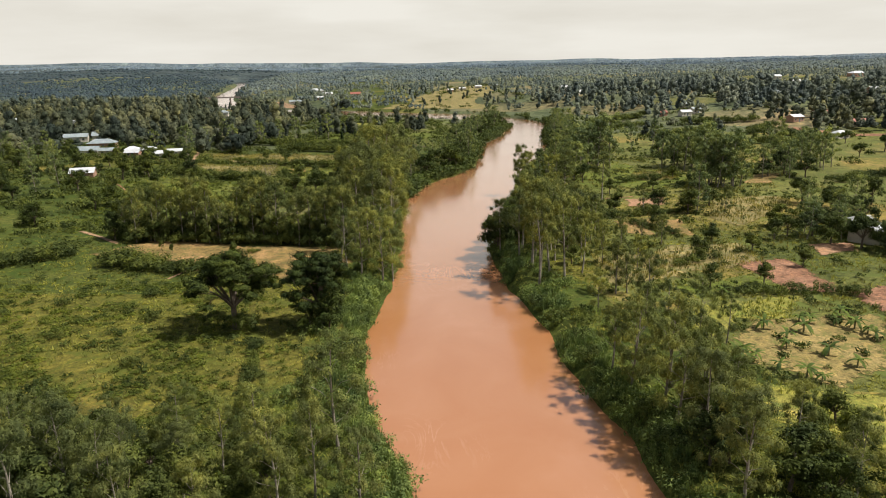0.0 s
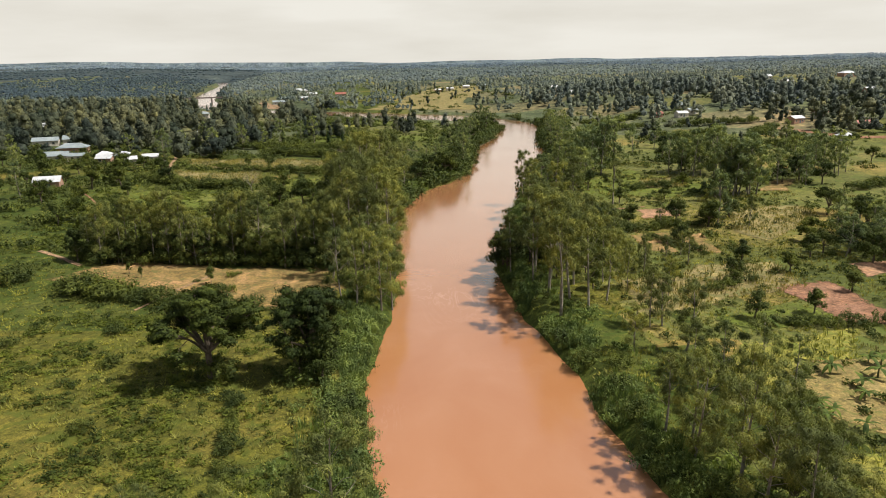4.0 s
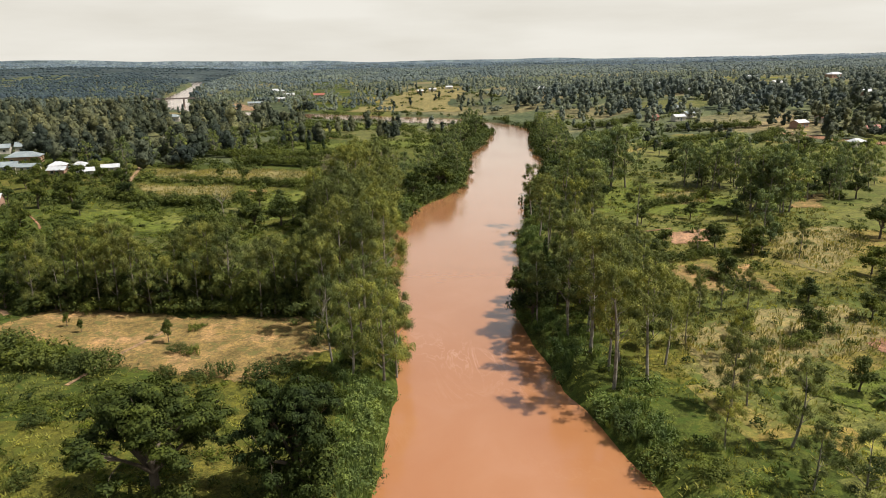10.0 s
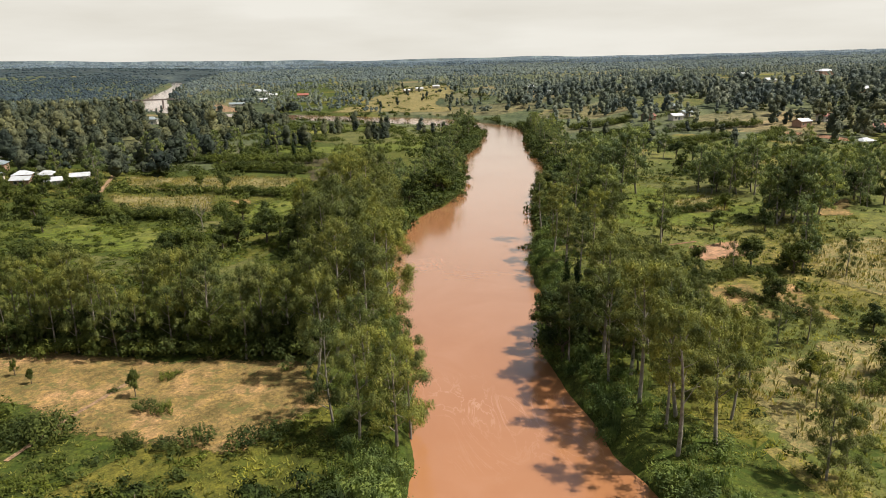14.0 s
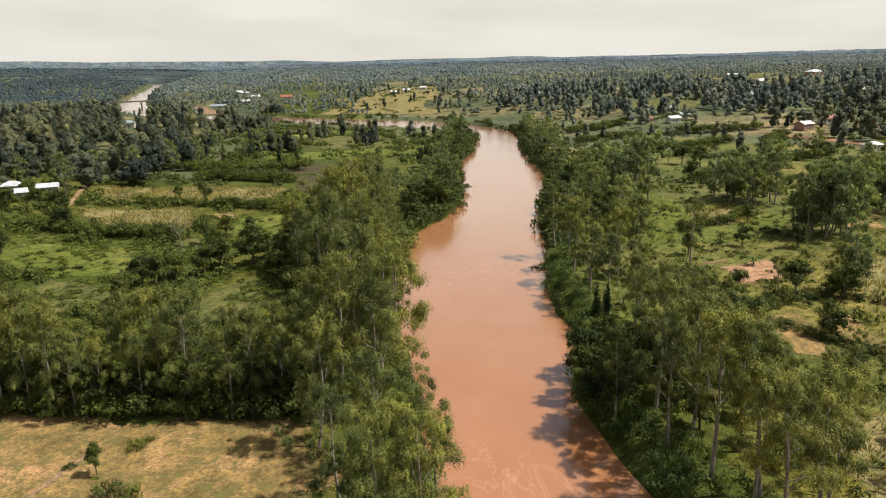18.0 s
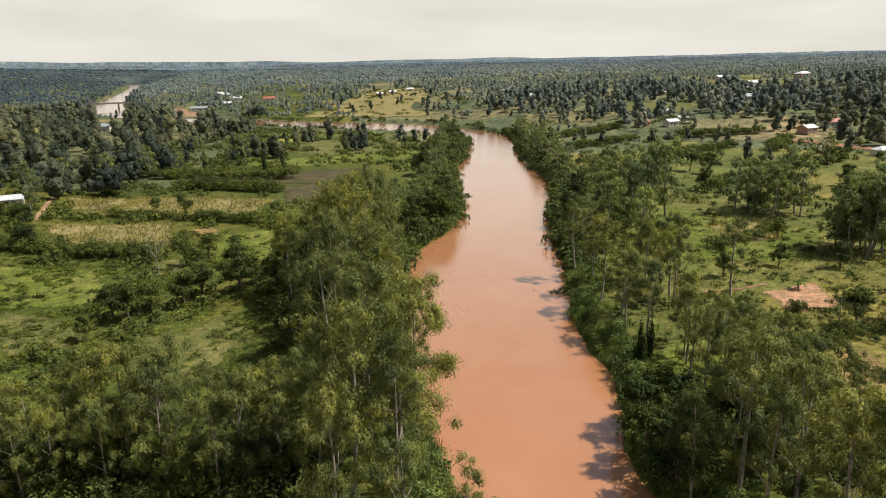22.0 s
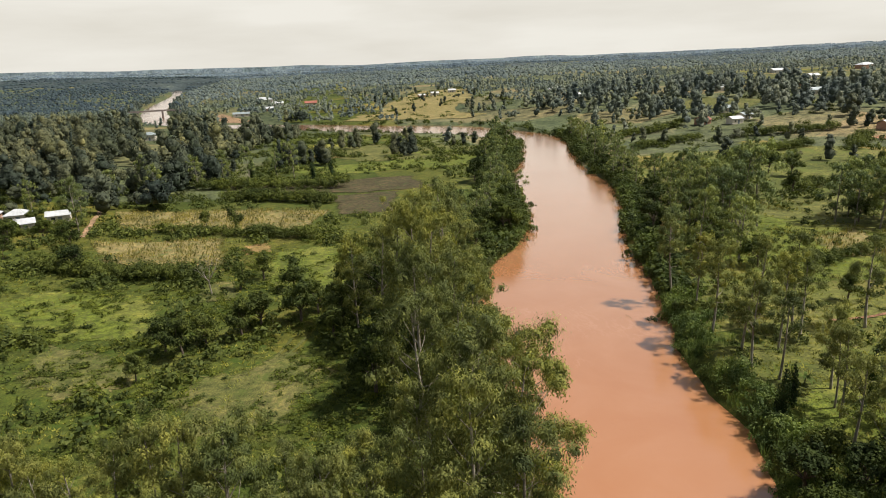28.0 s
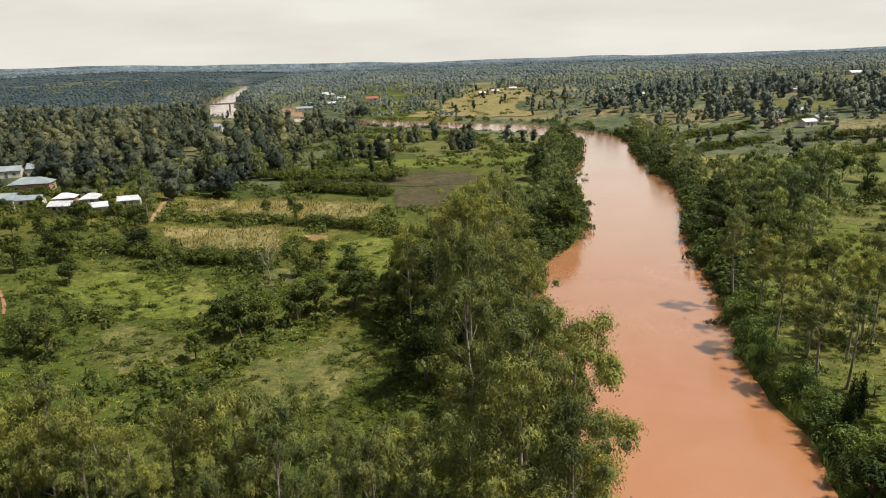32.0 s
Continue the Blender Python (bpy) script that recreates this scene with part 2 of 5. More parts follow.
M_BUSH = foliage("shrub_leaves", (0.036, 0.050, 0.013), (0.070, 0.088, 0.022), (0.120, 0.136, 0.038), 0.22)
M_BANK = foliage("bank_shrub_leaves", (0.075, 0.105, 0.030), (0.128, 0.170, 0.050), (0.20, 0.24, 0.080), 0.3)
M_CYPRESS = foliage("cypress_leaves", (0.012, 0.024, 0.010), (0.024, 0.042, 0.014), (0.042, 0.062, 0.022), 0.1)
M_REED = foliage("reed_blades", (0.090, 0.125, 0.036), (0.165, 0.210, 0.062), (0.26, 0.30, 0.10), 0.3)
M_TUFT = foliage("grass_blades", (0.105, 0.120, 0.028), (0.165, 0.172, 0.042), (0.24, 0.225, 0.072), 0.35, 0.06)
M_CROP = foliage("maize_blades", (0.125, 0.130, 0.040), (0.205, 0.185, 0.064), (0.30, 0.25, 0.105), 0.3)
M_CROP_GREEN = foliage("green_crop_blades", (0.115, 0.130, 0.028), (0.18, 0.19, 0.042), (0.25, 0.24, 0.066), 0.3)
M_BANANA = foliage("banana_blades", (0.045, 0.070, 0.016), (0.075, 0.108, 0.024), (0.125, 0.16, 0.042), 0.25)
# far ground colours hold extra blue, haze painted in
M_FARFIELD = earth("far_farmland", (0.074, 0.086, 0.048), (0.102, 0.108, 0.058), (0.152, 0.143, 0.082), 0.012, 0.3, plots=0.02, fray=False)
M_FLOOR = earth("woodland_floor", (0.056, 0.070, 0.036), (0.080, 0.090, 0.044), (0.115, 0.117, 0.062), 0.012, 0.25, plots=0.014, fray=False)
M_FARFLOOR = earth("hazed_hill_floor", (0.034, 0.048, 0.052), (0.042, 0.056, 0.060), (0.052, 0.066, 0.068), 0.004, 0.05, fray=False)
def woods(name, deep, mid, sunny, mottle=1.0):
    """Leaves of far trees: one tone for each tree, a little change from bough to bough."""
    m, nt, bsdf, geo = fresh(name)
    at = nt.nodes.new("ShaderNodeAttribute")
    at.attribute_name = "kin"
    col = ramp_node(nt, at.outputs["Fac"], ((0.05, deep), (0.45, mid), (0.95, sunny)))
    col = mix_node(nt, 1.0, col, ramp_node(nt, geo.outputs["Random Per Island"], ((0.0, (0.8, 0.83, 0.86)), (0.5, (1, 1, 1)), (1.0, (1.2, 1.17, 1.08)))), "MULTIPLY")
    q = noise_node(nt, geo.outputs["Position"], 0.45, 4, 0.7)
    col = mix_node(nt, mottle, col, ramp_node(nt, q, ((0.34, (0.62, 0.66, 0.7)), (0.5, (1, 1, 1)), (0.66, (1.36, 1.3, 1.15)))), "MULTIPLY")
    n = noise_node(nt, geo.outputs["Position"], 0.015, 4, 0.6)
    col = mix_node(nt, 1.0, col, ramp_node(nt, n, ((0.36, (0.72, 0.78, 0.86)), (0.5, (1, 1, 1)), (0.64, (1.22, 1.16, 0.95)))), "MULTIPLY")
    nt.links.new(col, bsdf.inputs["Base Color"])
    bsdf.inputs["Roughness"].default_value = 0.7
    bsdf.inputs["Specular IOR Level"].default_value = 0.2
    return m


# haze painted into the far leaf colours, bluer with distance
M_FAR = woods("woodland_leaves", (0.022, 0.032, 0.021), (0.050, 0.060, 0.034), (0.115, 0.117, 0.056))
M_SLOPE = woods("hazed_slope_leaves", (0.058, 0.076, 0.064), (0.084, 0.103, 0.080), (0.120, 0.134, 0.094))
M_MIDFAR = woods("hazed_forest_leaves", (0.072, 0.094, 0.090), (0.088, 0.110, 0.102), (0.108, 0.128, 0.112), 0.5)
M_DISTANT = woods("hazed_hill_leaves", (0.0593, 0.0858, 0.1061), (0.0702, 0.0983, 0.1186), (0.0842, 0.1108, 0.1279), 0.25)
# valley leaves darkened and blued: cloud shadow and haze painted into their colour
M_VALLEY_SHADE = woods("cloud_shaded_valley_leaves", (0.026, 0.042, 0.050), (0.034, 0.052, 0.060), (0.046, 0.064, 0.070))
M_HAZY = woods("hazed_ridge_leaves", (0.115, 0.152, 0.180), (0.125, 0.162, 0.190), (0.137, 0.174, 0.200), 0.25)
M_BARK = solid("pale_bark", (0.12, 0.10, 0.075), (0.30, 0.265, 0.21), 1.5, 0.85)
M_DARKBARK = solid("dark_bark", (0.06, 0.045, 0.03), (0.12, 0.09, 0.065), 2.0, 0.9)
M_STEM = solid("banana_stem", (0.11, 0.12, 0.045), (0.20, 0.18, 0.08), 2.0, 0.7)
M_ROOF = solid("white_iron_roof", (0.38, 0.39, 0.39), (0.54, 0.55, 0.55), 0.4, 0.5, 0.1)
M_ROOF_BLUE = solid("weathered_iron_roof", (0.20, 0.235, 0.24), (0.30, 0.34, 0.34), 0.5, 0.5, 0.2)
M_ROOF_RED = solid("rusty_iron_roof", (0.22, 0.07, 0.05), (0.34, 0.12, 0.08), 0.6, 0.6, 0.1)
M_WALL = solid("plastered_wall", (0.42, 0.38, 0.31), (0.56, 0.52, 0.45), 0.8, 0.9)
M_MUDWALL = solid("mud_brick_wall", (0.26, 0.15, 0.10), (0.36, 0.22, 0.15), 0.9, 0.95)
M_DOOR = solid("painted_door", (0.08, 0.10, 0.12), (0.13, 0.16, 0.18), 2.0, 0.6)
M_GLASS = solid("window_glass", (0.03, 0.035, 0.04), (0.05, 0.055, 0.06), 1.0, 0.12)
M_CONCRETE = solid("bridge_concrete", (0.10, 0.085, 0.075), (0.16, 0.14, 0.125), 0.5, 0.9)
# the hill line's pale blue-grey is haze painted as base colour
M_RIDGE_HAZE = earth("hazed_hills", (0.30, 0.37, 0.43), (0.32, 0.39, 0.45), (0.34, 0.41, 0.47), 0.004, 0.02, bump=0.0, fray=False)

# ---- plan: the river's banks ----
BANK_LEFT = ((8, -150), (6, 0), (4, 52), (2, 62), (0, 75), (0, 90), (3, 101), (5, 117), (8, 130), (10, 150), (11, 175), (15, 203),
             (20, 214), (27, 232), (36, 243), (47, 263), (51, 276), (55, 295), (61, 323), (69, 347), (87, 390), (97, 420), (104, 445),
             (101, 468), (84, 512), (50, 544), (10, 580), (-27, 620), (-60, 652), (-100, 690), (-146, 760), (-172, 850), (-187, 934),
             (-205, 1040), (-228, 1280), (-262, 1600), (-330, 2000))
BANK_RIGHT = ((30, -150), (28, 0), (28, 50), (29, 58), (28, 65), (27, 80), (28.5, 88), (27, 103), (27, 120), (27.5, 132), (30, 144),
              (33, 150), (36.5, 156), (37, 165), (41, 182), (47, 195), (54, 211), (59, 231), (66, 248), (76, 268), (90, 303), (96, 325),
              (98, 346), (113, 392), (122, 418), (131, 450), (131, 480), (120, 515), (110, 543), (92, 570), (56, 594), (12, 630),
              (-52, 680), (-84, 700), (-110, 730), (-128, 801), (-155, 915), (-175, 1040), (-205, 1280), (-240, 1600), (-300, 2000))
WATER_Z = -2.2


def resample(points, step, wobble=0.0, seed=0):
    """A line drawn through points, in short even steps, with small natural bends."""
    p = np.array(points, float)
    seg = np.r_[0, np.cumsum(np.hypot(*np.diff(p, axis=0).T))]
    s = np.linspace(0, seg[-1], max(2, int(seg[-1] / step)))
    q = np.stack([np.interp(s, seg, p[:, k]) for k in (0, 1)], 1)
    k = np.array([1, 2, 3, 2, 1.0]) / 9
    for _ in range(2):
        q[2:-2] = np.stack([np.convolve(q[:, c], k, "valid") for c in (0, 1)], 1)
    if wobble:
        rng = np.random.default_rng(seed)
        for wave in (5, 11, 23):
            ph = rng.uniform(0, 6.3, 2)
            q[:, 0] += wobble * 0.5 * np.sin(s / wave * 2.1 + ph[0])
            q[:, 1] += wobble * 0.3 * np.sin(s / wave * 1.7 + ph[1])
    return q


LEFT_LINE = resample(BANK_LEFT, 3.0, 0.55, 1)
RIGHT_LINE = resample(BANK_RIGHT, 3.0, 0.55, 2)
RIVER_RING = np.concatenate([LEFT_LINE, RIGHT_LINE[::-1]])


def inside(ring, x, y):
    odd = np.zeros(np.shape(x), bool)
    for (ax, ay), (bx, by) in zip(ring, np.roll(ring, -1, axis=0)):
        if ay != by:
            odd ^= ((ay > y) != (by > y)) & (x < (bx - ax) * (y - ay) / (by - ay) + ax)
    return odd


def line_distance(line, x, y):
    best = np.full(np.shape(x), 1e9)
    for (ax, ay), (bx, by) in zip(line[:-1], line[1:]):
        dx, dy = bx - ax, by - ay
        u = np.clip(((x - ax) * dx + (y - ay) * dy) / (dx * dx + dy * dy + 1e-9), 0, 1)
        best = np.minimum(best, (x - ax - u * dx) ** 2 + (y - ay - u * dy) ** 2)
    return np.sqrt(best)


def smooth(a, b, v):
    u = np.clip((v - a) / (b - a), 0, 1)
    return u * u * (3 - 2 * u)


def waves(x, y, size, seed):
    """Cheap smooth roughness between about -1 and 1."""
    rng = np.random.default_rng(seed)
    out = 0
    for k in range(5):
        a, f, p = rng.uniform(0, 6.3), rng.uniform(0.6, 1.9) / size, rng.uniform(0, 6.3)
        out = out + np.sin((x * math.cos(a) + y * math.sin(a)) * f * 2 + p + 1.3 * np.sin((y * math.cos(a) - x * math.sin(a)) * f * 1.3 + p))
    return out / 3.2


def axis(stops):
    """Grid lines from (from, to, step) stretches."""
    return np.unique(np.concatenate([np.arange(a, b, s) for a, b, s in stops] + [[stops[-1][1]]]))


GX = axis(((-2600, -900, 85), (-900, -330, 28), (-330, -100, 6), (-100, 140, 1.9), (140, 340, 5), (340, 1000, 22), (1000, 4600, 90)))
GY = axis(((-160, 30, 8), (30, 300, 1.9), (300, 520, 3), (520, 1000, 6), (1000, 1700, 20), (1700, 4700, 75)))
XX, YY = np.meshgrid(GX, GY)
SD = np.minimum(line_distance(LEFT_LINE, XX, YY), line_distance(RIGHT_LINE, XX, YY))
SD = np.where(inside(RIVER_RING, XX, YY), -SD, SD)


def land(x, y, sd):
    s = ((x - 120) * 420 + (y - 480) * 300) / 516
    east = np.where(s > 0, 12 * (1 - np.exp(-np.maximum(s, 0) / 120)) + 0.015 * np.clip(s, 0, 500) + 0.0098 * np.maximum(s - 500, 0), 0) * smooth(4, 110, sd)
    west = 0.0125 * np.maximum(0, y - 1050) * smooth(40, 420, sd) * smooth(0.05, -0.25, x / (np.abs(y) + 300) + 0.12)
    shelf = 3.2 * smooth(-45, -95, x) * smooth(60, 200, y) * smooth(900, 600, y)
    rough = 0.22 * waves(x, y, 16, 3) * smooth(3, 12, sd) + 1.0 * waves(x, y, 70, 5) * smooth(25, 90, sd) * smooth(150, 350, y)
    far = 6 * waves(x, y, 420, 8) * smooth(900, 2200, y)
    z = east + west + shelf + rough + far * smooth(60, 300, sd)
    low = smooth(420, 450, y) * smooth(900, 820, y) * smooth(40, -10, s) * smooth(150, 110, x)
    z = z * (1 - low * smooth(75, 20, sd))
    bank = -2.6 + (2.5 - 2.0 * low * smooth(70, 15, sd)) * smooth(-0.6, 3.2, sd)
    bed = -2.6 - 1.6 * smooth(0, 6, -sd)
    return np.where(sd > 0, np.maximum(bank, bank + z * smooth(0, 9, sd)), bed)


GZ = land(XX, YY, SD)


def grid_value(table, x, y):
    x, y = np.asarray(x, float), np.asarray(y, float)
    i = np.clip(np.searchsorted(GX, x) - 1, 0, len(GX) - 2)
    j = np.clip(np.searchsorted(GY, y) - 1, 0, len(GY) - 2)
    u, v = (x - GX[i]) / (GX[i + 1] - GX[i]), (y - GY[j]) / (GY[j + 1] - GY[j])
    return (table[j, i] * (1 - u) * (1 - v) + table[j, i + 1] * u * (1 - v) + table[j + 1, i] * (1 - u) * v + table[j + 1, i + 1] * u * v)


def ground_z(x, y):
    return grid_value(GZ, x, y)


def river_gap(x, y):
    return grid_value(SD, x, y)


def mesh_of(name, verts, faces, mats, smooth_shade=False, slots=None, normals=None, values=()):
    me = bpy.data.meshes.new(name)
    me.from_pydata(np.asarray(verts, float).tolist(), [], faces.tolist() if hasattr(faces, "tolist") else faces)
    for m in mats if isinstance(mats, (list, tuple)) else [mats]:
        me.materials.append(m)
    if smooth_shade:
        me.polygons.foreach_set("use_smooth", np.ones(len(me.polygons), bool))
    if slots is not None:
        me.polygons.foreach_set("material_index", np.asarray(slots, np.int32))
    for key, v in values:
        me.attributes.new(key, "FLOAT", "POINT").data.foreach_set("value", np.asarray(v, np.float32))
    if normals is not None:
        me.normals_split_custom_set_from_vertices(normals.tolist())
    me.update()
    return me


def part(name, me, parent, label=""):
    ob = new(name, me)
    ob.parent = parent
    return tagged(ob, label)


def grid_faces(rows, cols):
    a = (np.arange(rows - 1)[:, None] * cols + np.arange(cols - 1)).ravel()
    return np.stack([a, a + 1, a + cols + 1, a + cols], 1)


# ---- ground, water, far hills ----
MX, MY = (XX[:-1, :-1] + XX[1:, 1:]) / 2, (YY[:-1, :-1] + YY[1:, 1:]) / 2
edge = 26 * waves(MX, MY, 40, 17)
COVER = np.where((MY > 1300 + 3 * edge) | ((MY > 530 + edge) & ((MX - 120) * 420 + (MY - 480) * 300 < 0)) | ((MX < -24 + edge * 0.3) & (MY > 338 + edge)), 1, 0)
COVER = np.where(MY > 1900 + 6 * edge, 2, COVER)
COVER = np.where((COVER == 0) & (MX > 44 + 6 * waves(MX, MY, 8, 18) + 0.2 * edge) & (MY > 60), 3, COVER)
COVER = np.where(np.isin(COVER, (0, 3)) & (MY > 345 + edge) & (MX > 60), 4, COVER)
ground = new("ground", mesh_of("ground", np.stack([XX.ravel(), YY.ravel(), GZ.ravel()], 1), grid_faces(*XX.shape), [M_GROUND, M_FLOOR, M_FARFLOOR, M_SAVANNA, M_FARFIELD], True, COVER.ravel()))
tagged(ground, "rolling green grassland of a wide river valley", "ground", kind="structure")


def ribbon(a, b, cols, z):
    u = np.linspace(0, 1, cols)
    p = a[:, None] * (1 - u[None, :, None]) + b[:, None] * u[None, :, None]
    zz = np.full(p.shape[:2], z) if np.isscalar(z) else z(p[..., 0], p[..., 1])
    return np.concatenate([p, zz[..., None]], 2).reshape(-1, 3), grid_faces(len(a), cols)


def pushed(line, away):
    """The line moved sideways: positive to its right."""
    t = np.gradient(line, axis=0)
    t /= np.hypot(*t.T)[:, None] + 1e-9
    return line + away * np.stack([t[:, 1], -t[:, 0]], 1)


def even(points, n):
    p = np.array(points, float)
    return np.stack([np.interp(np.linspace(0, len(p) - 1, n), np.arange(len(p)), p[:, k]) for k in (0, 1)], 1)


wl, wr = even(BANK_LEFT, 300), even(BANK_RIGHT, 300)
away = (wl - wr) / np.hypot(*(wl - wr).T)[:, None]
V, Fc = ribbon(wl + 3.0 * away, wr - 3.0 * away, 10, WATER_Z)
river = new("water", mesh_of("water", V, Fc, M_WATER, True))
tagged(river, "smooth muddy red-brown river water with faint foam threads", "river", kind="structure")

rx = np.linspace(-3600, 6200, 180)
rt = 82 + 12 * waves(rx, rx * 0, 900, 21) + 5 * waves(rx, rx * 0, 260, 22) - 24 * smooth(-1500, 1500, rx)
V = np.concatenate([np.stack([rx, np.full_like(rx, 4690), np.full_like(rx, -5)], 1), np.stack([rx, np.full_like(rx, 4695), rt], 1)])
tagged(new("backdrop", mesh_of("backdrop", V, grid_faces(2, 180), M_RIDGE_HAZE, True)), "low line of distant hills, painted blue-grey with haze", "hills", kind="structure")

# ---- fields and paths ----
FIELDS = []


def field(name, label, ring, mat, wob=0.8, lift=0.07):
    ring = np.array(ring, float)
    c = ring.mean(0)
    closed = np.concatenate([ring, ring[:1]])
    seg = np.r_[0, np.cumsum(np.hypot(*np.diff(closed, axis=0).T))]
    n = int(max(40, min(140, seg[-1] / 0.9)))
    s = np.linspace(0, seg[-1], n, endpoint=False)
    edge = np.stack([np.interp(s, seg, closed[:, k]) for k in (0, 1)], 1)
    for w in (4.3, 9.1, 17.0):
        edge += (wob * 0.5 * np.sin(s / w * 2 + c[0] + w))[:, None] * (edge - c) / (np.hypot(*(edge - c).T)[:, None] + 1e-6)
    size = np.sqrt(np.ptp(ring[:, 0]) * np.ptp(ring[:, 1]))
    rings = int(max(5, min(24, size / 1.8)))
    f = np.linspace(0.02, 1, rings)
    far = np.hypot(*(edge - c).T)
    edge = c + (edge - c) * (1 + 1.5 / far)[:, None]
    p = c + (edge - c)[None] * f[:, None, None]
    fray = np.clip(1 - (1 - f[:, None]) * far[None] / min(5.0, 0.22 * size), 0, 1)
    z = ground_z(p[..., 0], p[..., 1]) + lift + 0.012 * (len(FIELDS) % 7)
    verts = np.concatenate([p, z[..., None]], 2).reshape(-1, 3)
    a = (np.arange(rings - 1)[:, None] * n + np.arange(n)).ravel()
    b = (np.arange(rings - 1)[:, None] * n + (np.arange(n) + 1) % n).ravel()
    faces = np.stack([a, b, b + n, a + n], 1)[:, ::-1]
    FIELDS.append((ring, mat))
    return tagged(new(name, mesh_of(name, verts, faces, mat, True, values=(("fray", fray.ravel()),))), label, "field", kind="structure")


field("pasture", "bare straw-coloured pasture with worn sandy patches", ((-58, 142), (-50, 155), (-26, 146), (-3, 140), (-1, 127), (-9, 122), (-14, 118), (-24, 122), (-34, 126), (-42, 136)), M_TAN, 1.4)
field("banana_field", "straw-mulched plot planted with banana", ((51, 78), (60, 87), (80, 84), (67, 66), (56, 62), (48, 70)), M_STRAW)
field("crop_field", "yellow-green tall weeds beside the banana plot", ((45, 66), (55, 62), (62, 60), (66, 52), (52, 48), (44, 56)), M_YELLOW)
field("soil_field", "freshly dug red soil plot", ((72, 113), (83, 114), (83, 98), (79, 93), (72, 96)), M_RED)
field("soil_field", "small red soil plot beside green crops", ((82, 94), (92, 96), (90, 84), (80, 83)), M_RED)
field("soil_field", "bare brown soil strip among shrubs", ((95, 122), (104, 123), (101, 116), (92, 115)), M_BROWN)
field("crop_field", "yellow-green low crop", ((51, 93), (73, 94), (64, 84), (58, 84), (47, 78), (46, 85)), M_YELLOW)
field("maize_field", "dry pale maize field with thin rows", ((46, 122), (66, 128), (82, 127), (78, 112), (58, 106), (43, 104)), M_MAIZE)
field("stubble_plot", "pale straw stubble plot", ((63, 152), (72, 153), (67, 136), (61, 139)), M_TAN)
field("stubble_plot", "pale straw stubble plot", ((74, 150), (80, 151), (75, 135), (70, 138)), M_TAN)
field("soil_field", "ploughed brown plot with furrows", ((76, 178), (90, 180), (83, 168), (73, 168)), M_BROWN)
field("maize_field", "dry yellow maize field", ((99, 172), (122, 176), (118, 162), (106, 152), (88, 140), (86, 150)), M_MAIZE)
field("stubble_plot", "bare tan plot beside gum trees", ((136, 212), (146, 211), (131, 192), (122, 195)), M_TAN)
field("crop_field", "yellow-green crop along a bush line", ((54, 102), (70, 105), (72, 97), (56, 95)), M_LUSH)
field("meadow", "lush green meadow on the river flat", ((40, 160), (62, 172), (60, 150), (50, 140), (41, 148)), M_LUSH)
field("meadow", "bright green meadow beyond gum trees", ((66, 232), (100, 250), (120, 210), (100, 190), (72, 196)), M_LUSH)
field("maize_field", "mixed maize plot on flat ground", ((96, 224), (112, 226), (106, 205), (92, 207)), M_MAIZE)
field("stubble_plot", "dry maize field with sandy bare patches", ((-63, 273), (-31, 269), (-28, 244), (-40, 242), (-57, 254)), M_MAIZE)
field("crop_field", "pale green crop strip", ((-68, 316), (-36, 306), (-4, 292), (-11, 271), (-36, 279), (-60, 286)), M_MAIZE)
field("soil_field", "dark ploughed field", ((-4, 316), (20, 318), (16, 284), (-2, 286)), M_DARKSOIL)
field("soil_field", "dark weedy fallow strip between hedges", ((-40, 352), (30, 346), (34, 320), (-4, 318), (-36, 330)), M_DARKSOIL, 2)
field("stubble_plot", "small bare sandy patch", ((-25, 259), (-21, 260), (-20, 254), (-24, 253.5)), M_TAN, 0.9)
field("dry_meadow", "dry cropped grass patch", ((-52, 208), (-38, 201), (-35, 188), (-44, 184), (-54, 197)), M_DRYGRASS, 1.5)
field("dry_meadow", "grazed pale grass clearing", ((-32, 180), (-27, 189), (-14, 194), (-8, 186), (-14, 172), (-27, 170)), M_DRYGRASS, 1.5)
field("meadow", "bright green meadow with weeds", ((-62, 236), (-40, 228), (-34, 205), (-56, 208), (-70, 226)), M_LUSH, 1.5)
field("meadow", "green meadow strip by tall trees", ((-18, 253), (0, 255), (2, 222), (-16, 214), (-22, 236)), M_LUSH, 1.2)
field("pond", "shallow grey marsh pool in grass", ((-33, 232), (-26, 231), (-25, 221), (-31, 220)), M_DRYGRASS, 0.6, 0.1)
field("crop_field", "wide yellow-green meadow inside the river bend", ((0, 462), (60, 462), (80, 420), (55, 390), (10, 395)), M_DRYGRASS, 3)
field("crop_field", "small mottled plot on the river-bend meadow", ((20, 440), (48, 446), (56, 430), (26, 424)), M_MAIZE, 2.5, 0.12)
field("crop_field", "small mottled plot on the river-bend meadow", ((-8, 425), (8, 432), (14, 414), (-4, 408)), M_TAN, 2.5, 0.12)
field("crop_field", "small mottled plot on the river-bend meadow", ((40, 412), (62, 420), (66, 404), (46, 398)), M_LUSH, 2.5, 0.12)
field("crop_field", "small mottled plot on the river-bend meadow", ((-14, 470), (14, 478), (22, 462), (-8, 454)), M_YELLOW, 2.5, 0.12)
field("hill_field", "tan hillside field above the far bend", ((40, 625), (70, 720), (120, 830), (165, 800), (140, 680), (100, 610)), M_MAIZE, 5, 0.3)
field("sand_bar", "pale sandy clearing on the far bank", ((-97, 800), (-84, 800), (-62, 735), (-44, 705), (-50, 694), (-74, 712)), M_PATH, 2, 0.25)
